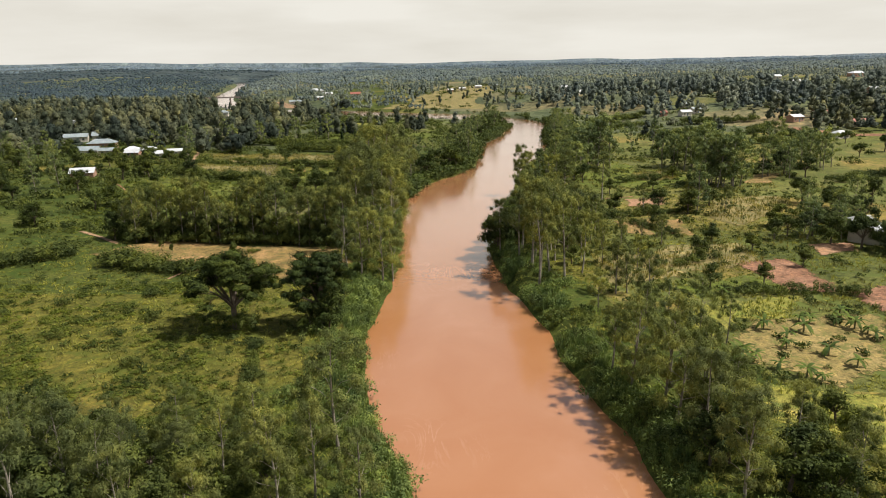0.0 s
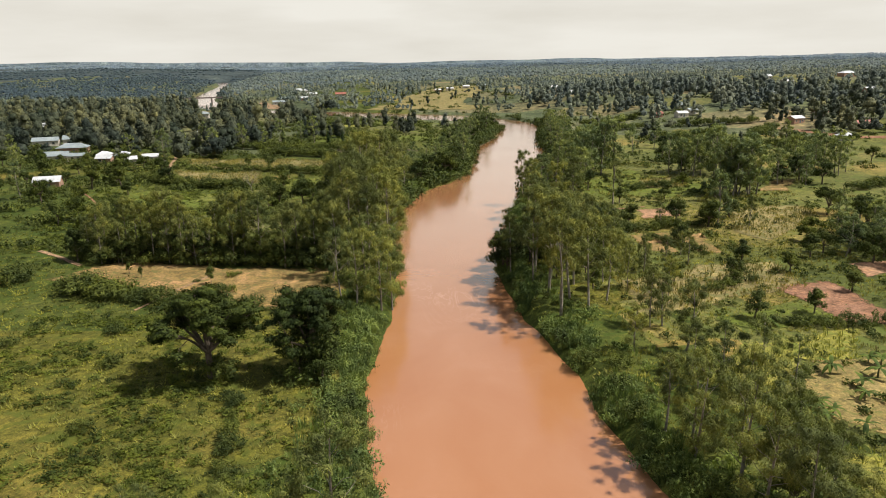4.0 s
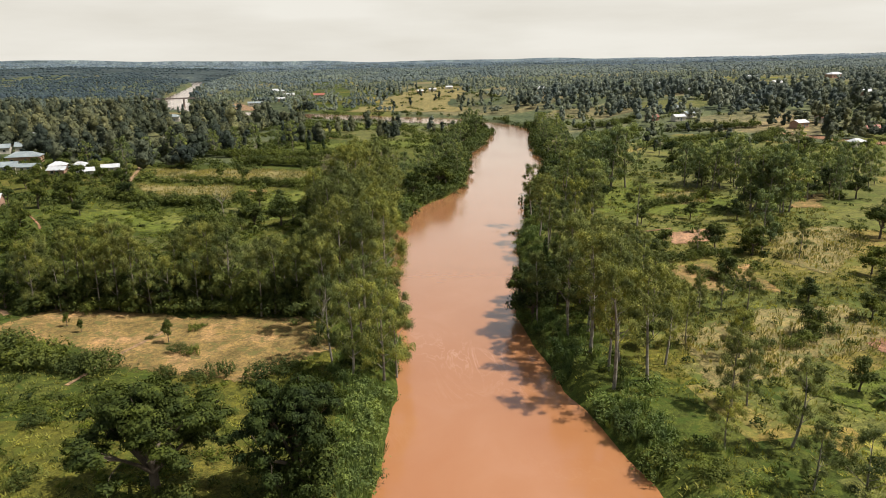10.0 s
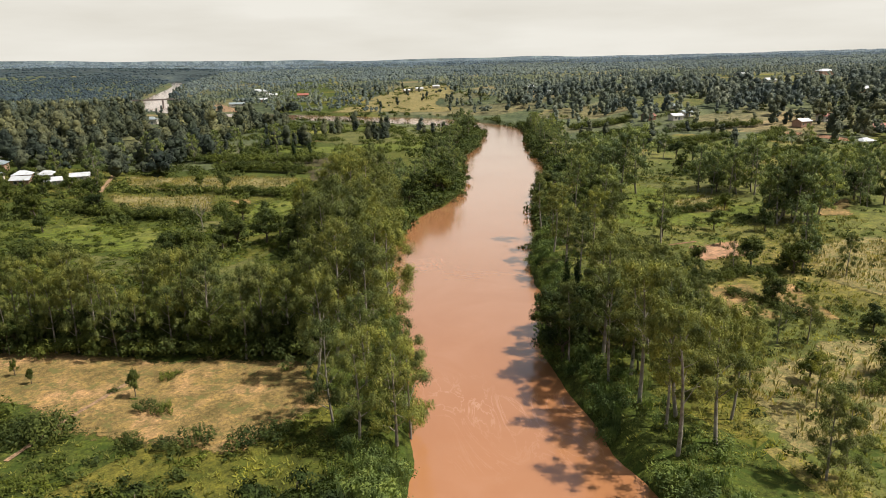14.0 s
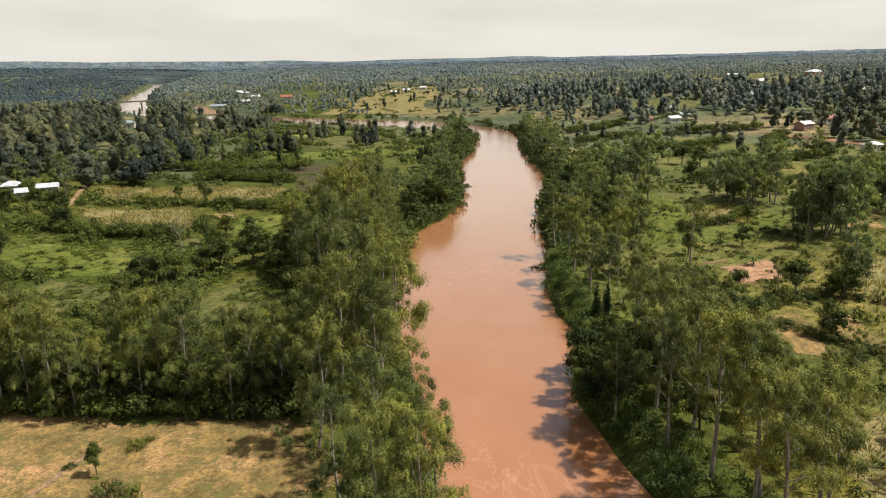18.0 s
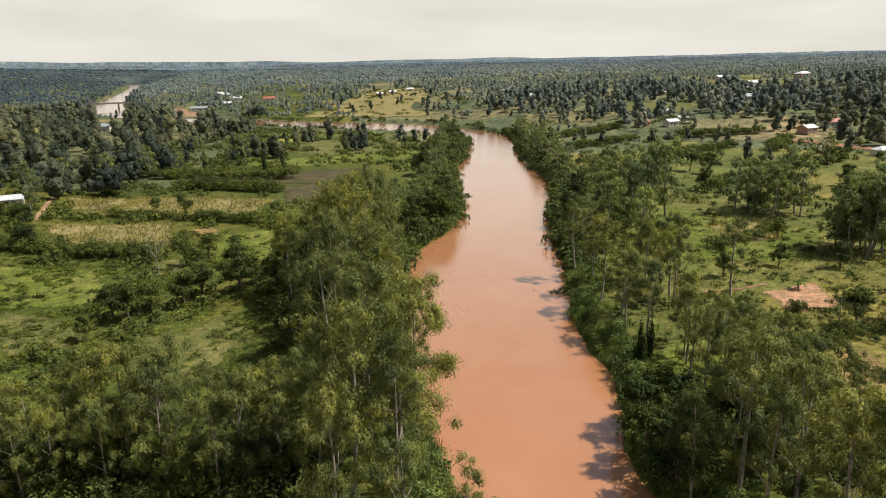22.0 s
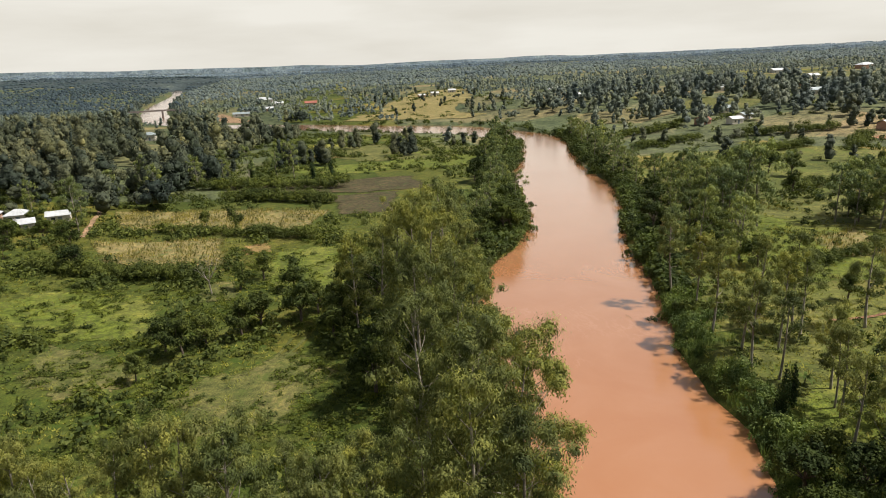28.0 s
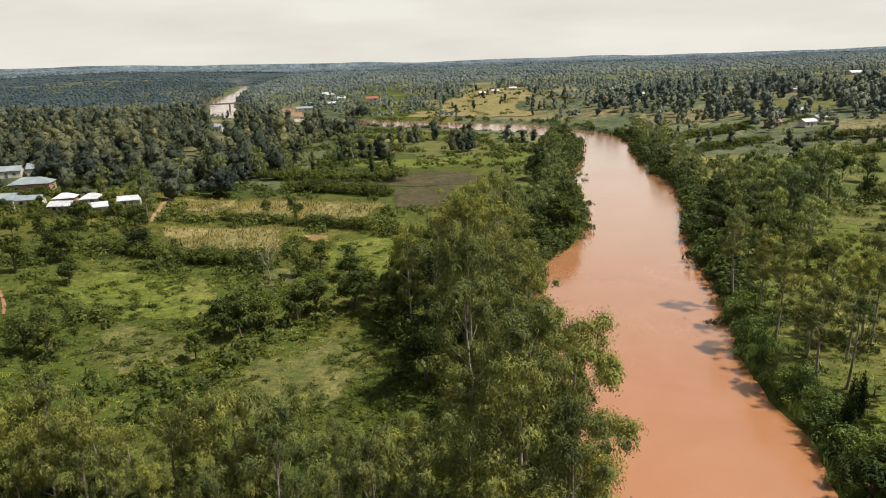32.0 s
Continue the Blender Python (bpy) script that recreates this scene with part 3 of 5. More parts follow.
field("sand_bar", "bare tan shore above the far channel", ((22, 642), (40, 668), (110, 632), (128, 600), (112, 586), (70, 608)), M_MAIZE, 3, 0.25)
field("meadow", "bright yellow-green meadow inside the river bend", ((-22, 384), (30, 392), (84, 404), (78, 378), (50, 362), (-8, 362)), M_LUSH, 3, 0.12)
field("meadow", "bright green wet meadow by the far channel", ((-20, 520), (30, 520), (72, 486), (60, 470), (10, 484), (-26, 490)), M_LUSH, 3, 0.12)
for k in range(5):
    u = k * 26
    field("crop_field", "pale hillside strip field between rows of trees", ((372 + u * 0.75, 700 + u), (505 + u * 0.75, 640 + u * 0.9), (512 + u * 0.75, 652 + u * 0.9), (380 + u * 0.75, 716 + u)), (M_DRYGRASS, M_MAIZE, M_DRYGRASS, M_YELLOW, M_MAIZE)[k], 3, 0.3)
for k, (cx, cy, w, d) in enumerate(((300, 455, 16, 9), (345, 600, 24, 9), (250, 560, 20, 8), (640, 860, 40, 14), (560, 960, 40, 12), (390, 950, 34, 12), (700, 720, 30, 12), (280, 820, 28, 10), (330, 420, 14, 8))):
    field("crop_field", "small pale clearing among farm trees", ((cx - w, cy + w * 0.4 - d), (cx + w, cy - w * 0.4 - d), (cx + w, cy - w * 0.4 + d), (cx - w, cy + w * 0.4 + d)), M_MAIZE if k % 2 else M_DRYGRASS, 3, 0.3)
field("crop_field", "green hillside fields", ((215, 505), (262, 520), (285, 470), (240, 455)), M_DRYGRASS, 4, 0.2)
field("crop_field", "pale hillside fields among trees", ((330, 640), (480, 700), (520, 600), (400, 520)), M_DRYGRASS, 5, 0.3)


def track(name, label, pts, width, mat=None):
    line = resample(pts, 1.2, 0.25, int(abs(pts[0][0])))
    V, Fc = ribbon(pushed(line, -width * 0.7), pushed(line, width * 0.7), 7, lambda x, y: ground_z(x, y) + 0.12)
    FIELDS.append((np.concatenate([pushed(line, -width / 2 - 0.5), pushed(line, width / 2 + 0.5)[::-1]]), None))
    fray = np.tile(np.abs(np.linspace(-1, 1, 7)) ** 1.5, len(V) // 7)
    return tagged(new(name, mesh_of(name, V, Fc[:, ::-1], mat or M_PATH, True, values=(("fray", fray),))), label, "path", kind="structure")


track("path", "sandy footpath between hedges", ((-77, 346), (-71, 312), (-66, 276)), 1.5)
track("path", "sandy footpath leaving the pasture", ((-66, 162), (-60, 157), (-54, 151)), 1.3)
track("path", "worn footpath among shrubs", ((-84, 232), (-75, 220), (-70, 210)), 0.6, M_RED)
track("path", "thin trodden track across the pasture", ((-36, 122), (-32, 131), (-27, 140)), 0.7)
track("path", "faint wheel track through grass", ((-14, 198), (-19, 186), (-24, 170)), 0.6, M_DRYGRASS)
track("path", "faint wheel track through grass", ((-12.4, 198), (-17.4, 186), (-22.4, 170)), 0.6, M_DRYGRASS)
track("path", "narrow reddish path beside crops", ((66, 181), (72, 180), (80, 181)), 0.8, M_RED)
track("road", "red dirt road through the village", ((236, 350), (250, 312), (275, 290), (330, 280)), 7, M_RED)


def in_field(x, y, skip=()):
    hit = np.zeros(np.shape(x), bool)
    for ring, mat in FIELDS:
        if mat in skip:
            continue
        box = (x > ring[:, 0].min()) & (x < ring[:, 0].max()) & (y > ring[:, 1].min()) & (y < ring[:, 1].max())
        if np.any(box):
            hit |= box & inside(ring, x, y)
    return hit


# ---- plant shapes ----
def unit(v):
    return v / (np.linalg.norm(v, axis=-1, keepdims=True) + 1e-9)


def leaves(centre, normal, tip, length, width):
    """One narrow pointed leaf or spray for each row."""
    normal = unit(normal)
    tip = unit(tip - normal * (tip * normal).sum(-1, keepdims=True) * 0.7)
    side = unit(np.cross(normal, tip))
    length, width = np.asarray(length)[:, None], np.asarray(width)[:, None]
    v = np.stack([centre - tip * length * 0.45 - side * width * 0.5, centre - tip * length * 0.35 + side * width * 0.5, centre + tip * length * 0.6], 1)
    return v.reshape(-1, 3), np.arange(len(centre) * 3).reshape(-1, 3)


def ball(rng, n):
    return unit(rng.normal(size=(n, 3)))


def clumps(rng, centres, radii, per, size, droop, flat=0.75, hollow=0.55, slim=0.5, rough=0.42, soft=False):
    """Leafy clumps round the given centres."""
    out_c, out_n, out_t = [], [], []
    for c, r in zip(centres, radii):
        n = max(4, int(per * r * r))
        d = ball(rng, n)
        rad = r * (hollow + (1 - hollow) * rng.random(n)) ** 0.8 * (0.8 + 0.35 * np.sin(d[:, 0] * 3 + d[:, 1] * 4 + c[2]))
        p = np.asarray(c) + d * rad[:, None] * (1, 1, flat)
        out_c.append(p)
        out_n.append(d * 1.2 + ball(rng, n) * rough + (0, 0, 0.5))
        out_t.append(ball(rng, n) + d * 0.3 + (0, 0, -droop))
    c, nn, t = np.concatenate(out_c), np.concatenate(out_n), np.concatenate(out_t)
    ls = size * rng.uniform(0.6, 1.35, len(c))
    v, f = leaves(c, nn, t, ls, ls * slim * rng.uniform(0.75, 1.25, len(c)))
    if soft:
        return v, f[:, ::-1], np.repeat(unit(nn + ball(rng, len(c)) * 0.6), 3, axis=0)
    return v, f[:, ::-1]


def tube(points, radii, sides=6):
    p, r = np.array(points, float), np.array(radii, float)
    t = unit(np.gradient(p, axis=0))
    ref = np.where(np.abs(t[:, 2:3]) > 0.9, [[1.0, 0, 0]], [[0, 0, 1.0]])
    u = unit(np.cross(t, ref))
    w = np.cross(t, u)
    a = np.linspace(0, 2 * np.pi, sides, endpoint=False)
    v = (p[:, None] + r[:, None, None] * (np.cos(a)[None, :, None] * u[:, None] + np.sin(a)[None, :, None] * w[:, None])).reshape(-1, 3)
    k = np.arange(sides)
    f = [np.stack([i * sides + k, i * sides + (k + 1) % sides, (i + 1) * sides + (k + 1) % sides, (i + 1) * sides + k], 1) for i in range(len(p) - 1)]
    return v, np.concatenate(f)


def joined(pieces):
    vs, fs, n = [], [], 0
    for v, f in pieces:
        vs.append(v)
        fs.append(f + n)
        n += len(v)
    return np.concatenate(vs), np.concatenate(fs)


def bent(rng, a, b, sway, n=5):
    u = np.linspace(0, 1, n)[:, None]
    mid = rng.normal(size=3) * sway
    return np.asarray(a) * (1 - u) + np.asarray(b) * u + mid * (4 * u * (1 - u))


def gum_shape(seed, fine=1.0, spread=1.0, low=0.17, limbs=16, full=1.0):
    """A tall thin-crowned gum tree of 16 m: pale stem, steep limbs, loose hanging clumps."""
    rng = np.random.default_rng(seed)
    top = np.array([rng.normal() * 0.5, rng.normal() * 0.5, 15.2])
    stem = bent(rng, (0, 0, -0.4), top, 0.35, 7)
    wood = [tube(stem, np.linspace(0.24, 0.04, 7), 6)]
    centres, radii = [top - (0, 0, 0.3)], [1.1]
    turn = rng.uniform(0, 6.3)
    for k in range(limbs):
        u = low + (0.96 - low) * (k / (limbs - 1)) ** 0.9 + rng.uniform(-0.02, 0.02)
        at = np.array([np.interp(u, np.linspace(0, 1, 7), stem[:, c]) for c in range(3)])
        turn += 2.4 + rng.uniform(-0.5, 0.5)
        reach = spread * (3.5 * (1 - u) ** 0.6 + 0.6) * rng.uniform(0.7, 1.15) * (0.6 if u < 0.3 else 1)
        end = at + (math.cos(turn) * reach, math.sin(turn) * reach, reach * rng.uniform(0.35, 1.0) + 0.5)
        limb = bent(rng, at, end, 0.2, 3)
        wood.append(tube(limb, np.linspace(0.085 * (1.2 - u), 0.015, 3), 3))
        centres.append(end)
        radii.append(full * rng.uniform(1.15, 1.75) * (1.15 - 0.3 * u))
        side = end + rng.normal(size=3) * (1.1, 1.1, 0.8)
        centres.append(side)
        radii.append(rng.uniform(0.65, 1.1))
        if rng.random() < 0.35:
            centres.append(at + rng.normal(size=3) * (0.7, 0.7, 0.5))
            radii.append(rng.uniform(0.6, 0.95))
    crown = clumps(rng, centres, radii, 132 * fine, 0.40 / fine ** 0.5, 1.2, 0.9, 0.35, 0.36, 0.42, True)
    return joined(wood), crown


def round_shape(seed, fine=1.0, wide=1.0):
    """A dense round-headed broadleaf tree of 9 m."""
    rng = np.random.default_rng(seed)
    fork = np.array([rng.normal() * 0.2, rng.normal() * 0.2, 2.6])
    wood = [tube(bent(rng, (0, 0, -0.4), fork, 0.12, 5), np.linspace(0.30, 0.20, 5), 7)]
    centres, radii = [], []
    for k in range(12):
        a = k * 2.4 + rng.uniform(-0.4, 0.4)
        up = rng.uniform(0.0, 1.0)
        reach = wide * (3.2 - 1.5 * up) * rng.uniform(0.75, 1.1)
        end = fork + (math.cos(a) * reach, math.sin(a) * reach, 0.8 + 4.3 * up)
        wood.append(tube(bent(rng, fork, end, 0.3, 4), np.linspace(0.12, 0.02, 4), 4))
        centres += [end, end + rng.normal(size=3) * (1.0, 1.0, 0.6)]
        radii += [rng.uniform(1.2, 1.75), rng.uniform(0.8, 1.2)]
    centres.append(fork + (0, 0, 3.6))
    radii.append(1.9)
    return joined(wood), clumps(rng, centres, radii, 120 * fine, 0.38 / fine ** 0.5, 0.3, 0.8, 0.55, 0.55, 0.42, True)


def flat_top_shape(seed):
    """A big umbrella-headed tree of 12.5 m: short trunk, spreading limbs, tiered flat sprays."""
    rng = np.random.default_rng(seed)
    fork = np.array([0.2, 0.1, 3.4])
    wood = [tube(bent(rng, (0, 0, -0.5), fork, 0.15, 6), np.linspace(0.46, 0.34, 6), 9)]
    centres, radii = [], []
    for k in range(11):
        a = k * 2.4 + rng.uniform(-0.3, 0.3)
        reach = rng.uniform(3.0, 5.4) if k % 3 else rng.uniform(0.8, 2.2)
        h = 11.6 - 0.09 * reach ** 2 - rng.uniform(0, 1.2)
        end = np.array([math.cos(a) * reach, math.sin(a) * reach, h])
        mid = fork * 0.45 + end * 0.55 + rng.normal(size=3) * 0.4 - (0, 0, 0.4)
        wood.append(tube(np.array([fork, (fork + mid) / 2 + (0, 0, 0.15), mid, (mid + end) / 2, end]), (0.22, 0.17, 0.12, 0.07, 0.03), 6))
        for j in range(8):
            b = a + rng.uniform(-0.7, 0.7)
            q = np.array([math.cos(b), math.sin(b), 0]) * (reach + rng.uniform(-1.4, 0.9))
            tip = np.array([q[0], q[1], h - rng.uniform(-0.4, 3.4)])
            wood.append(tube(bent(rng, mid, tip, 0.2, 3), (0.06, 0.04, 0.012), 4))
            centres.append(tip)
            radii.append(rng.uniform(1.1, 1.75))
    return joined(wood), clumps(rng, centres, radii, 300, 0.3, 0.2, 0.4, 0.3, 0.55, 0.42, True)


def cypress_shape(seed):
    rng = np.random.default_rng(seed)
    z = np.linspace(0.7, 7.6, 13)
    centres = [(rng.normal() * 0.1, rng.normal() * 0.1, v) for v in z]
    radii = 1.25 * np.sin(np.clip((8.2 - z) / 8.2, 0.05, 1) * 1.9) ** 0.9
    wood = tube([(0, 0, -0.3), (0, 0, 4), (0, 0, 7.8)], (0.14, 0.09, 0.02), 6)
    return wood, clumps(rng, centres, radii, 130, 0.36, -1.6, 0.8, 0.5)


def bare_shape(seed):
    """A leafless grey tree of 7 m with a few twigs."""
    rng = np.random.default_rng(seed)
    wood = [tube(bent(rng, (0, 0, -0.3), (0.3, 0, 3.0), 0.15, 5), np.linspace(0.16, 0.10, 5), 6)]
    for k in range(9):
        a = k * 2.4
        end = np.array([math.cos(a) * rng.uniform(1.2, 2.6), math.sin(a) * rng.uniform(1.2, 2.6), rng.uniform(4.4, 7.0)])
        limb = bent(rng, (0.3, 0, rng.uniform(2.0, 3.0)), end, 0.25, 5)
        wood.append(tube(limb, np.linspace(0.07, 0.012, 5), 5))
        for _ in range(4):
            s = limb[rng.integers(2, 5)]
            wood.append(tube(bent(rng, s, s + rng.normal(size=3) * (0.8, 0.8, 0.4) + (0, 0, 0.5), 0.1, 3), (0.022, 0.014, 0.006), 4))
    return joined(wood), clumps(rng, [(0.5, 0.4, 5.2), (-0.8, 0.6, 4.6)], [0.6, 0.5], 40, 0.3, 0.3)


def shrub_shape(seed, tall=2.2):
    rng = np.random.default_rng(seed)
    centres, radii = [], []
    for k in range(9):
        a, r = k * 2.4, 1.5 * math.sqrt(k / 9)
        centres.append((math.cos(a) * r, math.sin(a) * r, tall * (0.35 + 0.35 * rng.random()) * (1.15 - 0.22 * r)))
        radii.append(rng.uniform(0.65, 1.05))
    return clumps(rng, centres, radii, 190, 0.21, 0.2, 0.9, 0.55, 0.6, 0.3)


PROTO = {}
KINDS = {
    "gum": ("gum_tree", "tall slender gum tree with pale trunk and loose olive foliage", "tree", 16.0, M_BARK, M_EUC, lambda s: gum_shape(s, 2.4, 0.98)),
    "gum_wide": ("gum_tree", "spreading gum tree with drooping olive-green clumps on the bank", "tree", 16.0, M_BARK, M_EUC_LIGHT, lambda s: gum_shape(s + 40, 2.4, 1.25)),
    "gum_mid": ("gum_tree", "tall gum tree with thin grey-green crown", "tree", 16.0, M_BARK, M_EUC_GREY, lambda s: gum_shape(s + 80, 0.6, 1.15)),
    "gum_thin": ("gum_tree", "slender gum tree with bare pale stem and thin airy crown", "tree", 16.0, M_BARK, M_EUC, lambda s: gum_shape(s + 120, 2.4, 0.85, 0.36, 13, 0.86)),
    "round": ("broadleaf_tree", "dense dark green round-headed tree", "tree", 9.0, M_DARKBARK, M_BROAD, lambda s: round_shape(s)),
    "fruit": ("broadleaf_tree", "leafy mid-green orchard tree among fields", "tree", 9.0, M_DARKBARK, M_BUSH, lambda s: round_shape(s + 30, 0.8, 0.8)),
    "flat": ("umbrella_tree", "large dark umbrella-shaped tree standing alone in grass", "tree", 12.5, M_DARKBARK, M_BROAD, flat_top_shape),
    "cypress": ("cypress_tree", "narrow very dark green cypress", "tree", 8.0, M_DARKBARK, M_CYPRESS, cypress_shape),
    "bare": ("bare_tree", "nearly leafless grey tree by the marsh pool", "tree", 7.0, M_BARK, M_BUSH, bare_shape),
}
TREE_SPOTS = []


def plant(kind, x, y, h, seed=0, wide=1.0):
    """A tree of the given kind and height, standing on the ground."""
    name, label, cat, full, bark, leaf, shape = KINDS[kind]
    rng = random.Random(round(x * 31 + y * 17 + h * 7))
    s = h / full
    w = s * wide * rng.uniform(0.9, 1.12)
    m = Matrix.LocRotScale((x, y, float(ground_z(x, y)) - 0.05), Euler((rng.uniform(-0.03, 0.03), rng.uniform(-0.03, 0.03), rng.uniform(0, 6.28))), (w, w, s))
    key = (kind, seed)
    TREE_SPOTS.append((x, y, h))
    if key in PROTO:
        src = PROTO[key]
        return copy_thing(src, m @ Matrix.Diagonal((1 / src.scale[0], 1 / src.scale[1], 1 / src.scale[2], 1)))
    wood, crown = shape(seed)
    root = tagged(new(name), label, cat, "trees of the river valley")
    part("trunk", mesh_of("trunk", *wood, bark, True), root)
    part("crown", mesh_of("crown", *crown[:2], leaf, len(crown) > 2, None, crown[2] if len(crown) > 2 else None), root)
    root.matrix_basis = m
    PROTO[key] = root
    return root


def plant_row(kind, spots):
    for n, (x, y, h) in enumerate(spots):
        plant(kind, x, y, h, n % (5 if kind.startswith("gum") else 3))


def shrub(x, y, h, n=0, wide=1.0):
    key = ("shrub", n % 4)
    rng = random.Random(round(x * 13 + y * 29))
    s, w = h / 2.2, h / 2.2 * wide * rng.uniform(0.9, 1.2)
    m = Matrix.LocRotScale((x, y, float(ground_z(x, y)) - 0.1), Euler((0, 0, rng.uniform(0, 6.28))), (w, w, s))
    if key in PROTO:
        src = PROTO[key]
        return copy_thing(src, m @ Matrix.Diagonal((1 / src.scale[0], 1 / src.scale[1], 1 / src.scale[2], 1)))
    ob = tagged(new("shrub", mesh_of("shrub", *shrub_shape(n), M_BUSH)), "leafy green shrub in rough grass", "shrub", "shrubs of the fields")
    ob.matrix_basis = m
    PROTO[key] = ob
    return ob


FAR_SHRUBS = []


def hedge(a, b, h, step=2.2, jitter=0.8, seed=0, wide=1.0):
    """A line of shrubs; those far from the river path are joined later."""
    rng = random.Random(seed)
    place = shrub if a[1] < 225 else lambda *v: FAR_SHRUBS.append(v[:3])
    n = max(2, int(math.dist(a, b) / step))
    for k in range(n):
        u = (k + 0.5) / n
        place(a[0] + (b[0] - a[0]) * u + rng.uniform(-jitter, jitter), a[1] + (b[1] - a[1]) * u + rng.uniform(-jitter, jitter), h * rng.uniform(0.7, 1.25), k, wide)


# ---- trees of the left bank ----
plant("flat", -19, 94, 13.0, 0, 1.0)
plant("flat", -6.5, 92.5, 13.2, 1, 0.8)
plant_row("round", ((-6, 93.5, 8.5), (-5, 91, 6), (-8, 92, 5.5)))
plant_row("gum_wide", ((-3, 58, 13), (4, 117, 13), (0, 117.5, 13), (6, 120, 12), (-2.5, 122, 12), (2, 128, 13), (5.5, 126, 11),
                       (8, 151, 19), (5, 146, 18), (9, 158, 16), (6, 165, 15), (8, 172, 16), (10, 180, 15), (11, 195, 17), (12, 206, 17)))
plant_row("gum", ((3, 139, 16), (-1, 140, 19), (2, 148, 20), (0, 156, 20), (4, 163, 17), (1, 171, 20), (5, 182, 22), (3, 190, 22), (8, 192, 21),
                  (0, 196, 18), (-4, 200, 15), (9, 208, 20), (12, 215, 20), (4, 217, 17), (18, 224, 15), (6, 175, 18), (-3, 148, 15), (-4, 133, 14)))
plant_row("gum", ((-26, 50, 12), (-22, 53, 9), (-28, 45, 12), (-20, 46, 10), (-8, 46, 11), (-5, 50, 10), (-32, 54, 9), (-14, 44, 9), (-36, 49, 9), (-24, 57, 8), (-17, 52, 8), (-10, 52, 8), (-39, 56, 9), (-1, 48, 9)))
plant_row("fruit", ((-30, 58, 6), (-27, 62, 5), (-33, 61, 6), (-21, 59, 5), (-36, 57, 6), (-25, 47, 7), (-31, 48, 7), (-18, 48, 6), (-43, 66, 5), (-46, 62, 5)))
plant_row("round", ((-38, 63, 6), (-34, 66, 5), (-42, 60, 6), (12, 222, 10), (-1, 183, 10), (-4, 176, 9), (0, 205, 11), (-3, 212, 10)))
plant_row("gum_wide", ((-18, 57, 9), (-14, 55, 8), (-11, 56, 9), (-29, 55, 10), (-34, 58, 9), (-23, 50, 10)))
plant_row("fruit", ((-36, 52, 8.5), (-31, 51, 8), (-27, 47, 9), (-21, 48, 8), (-15, 49, 7.5), (-33, 45, 9), (-40, 49, 9), (-9, 50, 7), (-43, 55, 8)))
plant_row("round", ((-40, 66, 6.5), (-37, 69, 5.5), (-44, 69, 6), (-32, 63, 5), (-27, 55, 5.5), (-21, 56, 5)))
RNG = random.Random(11)
for k in range(32):
    x = -4 - (k % 16) * 3.3 + RNG.uniform(-1.0, 1.0)
    y = 139.4 + (-4 - x) * 0.27 + (k // 16) * 4.0 + RNG.uniform(0, 3.0)
    plant(("gum_wide", "gum_thin", "gum", "gum_thin")[k % 4], x, y, RNG.uniform(9.5, 15.2) - (2.0 if x < -40 else 0), k % 5, 0.95)
for k in range(20):
    x = -6 - k * 2.6 + RNG.uniform(-0.6, 0.6)
    plant("fruit" if k % 3 else "round", x, 140.6 + (-4 - x) * 0.27 + RNG.uniform(0, 3), RNG.uniform(5, 7.5), k % 3)
for k in range(44):
    x = -5 - k * 1.2
    shrub(x, 139.8 + (-4 - x) * 0.27 + RNG.uniform(0, 1.5) + (k % 3) * 3.5, RNG.uniform(2.4, 4.4), k)

# ---- trees of the right bank ----
plant_row("gum_wide", ((31.5, 66, 11.5), (34, 62, 12), (33.5, 70, 10), (36, 58, 11), (33, 57, 11)))
plant_row("gum_thin", ((36.5, 66, 12), (38, 61, 10.5), (31.5, 72, 9)))
plant_row("gum", ((33, 44, 11), (39, 56, 9), (42, 50, 8), (36, 48, 10), (43, 43, 8), (34, 53, 11), (46, 46, 7)))
plant_row("fruit", ((37, 53, 6), (41, 46, 6), (45, 52, 5), (38, 45, 7), (48, 50, 5), (35, 50, 7), (50, 55, 4.5), (36, 57, 6)))
plant_row("round", ((33, 50, 6), (40, 42, 6), (47, 43, 5)))
plant_row("gum_thin", ((29.5, 131, 12), (34, 130, 17), (35.5, 125, 16), (33, 118, 17), (35.5, 114, 17), (38.5, 121, 13), (40, 129, 14), (36.5, 108, 16), (31.5, 107, 16), (41, 112, 12),
                       (39, 137, 12), (44, 121, 10), (33, 112, 15), (32, 124, 14), (43, 134, 11)))
plant_row("gum", ((55, 128, 6.5), (60, 129, 6), (66, 135, 5), (49, 124, 7.5), (47, 117, 8), (51, 131, 7)))
plant_row("gum_thin", ((44, 138, 11), (47, 147, 12), (41, 145, 13), (45, 170, 12), (47, 182, 14), (59, 180, 15), (69, 177, 14), (47, 175, 12), (52, 174, 14), (57, 176, 13),
                       (50, 191, 13), (51, 200, 15), (58, 186, 13), (47, 158, 10), (53, 152, 10), (42, 140, 12), (46, 134, 11), (49, 139, 11), (51, 145, 11), (45, 143, 12),
                       (48, 151, 11), (42, 150, 11), (53, 138, 10), (50, 133, 9), (40, 133, 12), (46, 156, 11), (55, 146, 9), (46, 166, 12), (50, 162, 11)))
plant_row("fruit", ((38, 132, 6), (42, 136, 5.5), (46, 139, 6), (50, 142, 5.5), (41, 142, 6), (45, 147, 6), (49, 135, 5), (52, 149, 5.5), (37, 126, 5), (41, 118, 4.5), (36, 147, 6), (47, 130, 4.5), (43, 127, 5)))
plant_row("round", ((35, 137, 7), (40, 139, 6.5), (44, 131, 5.5), (48, 145, 6)))
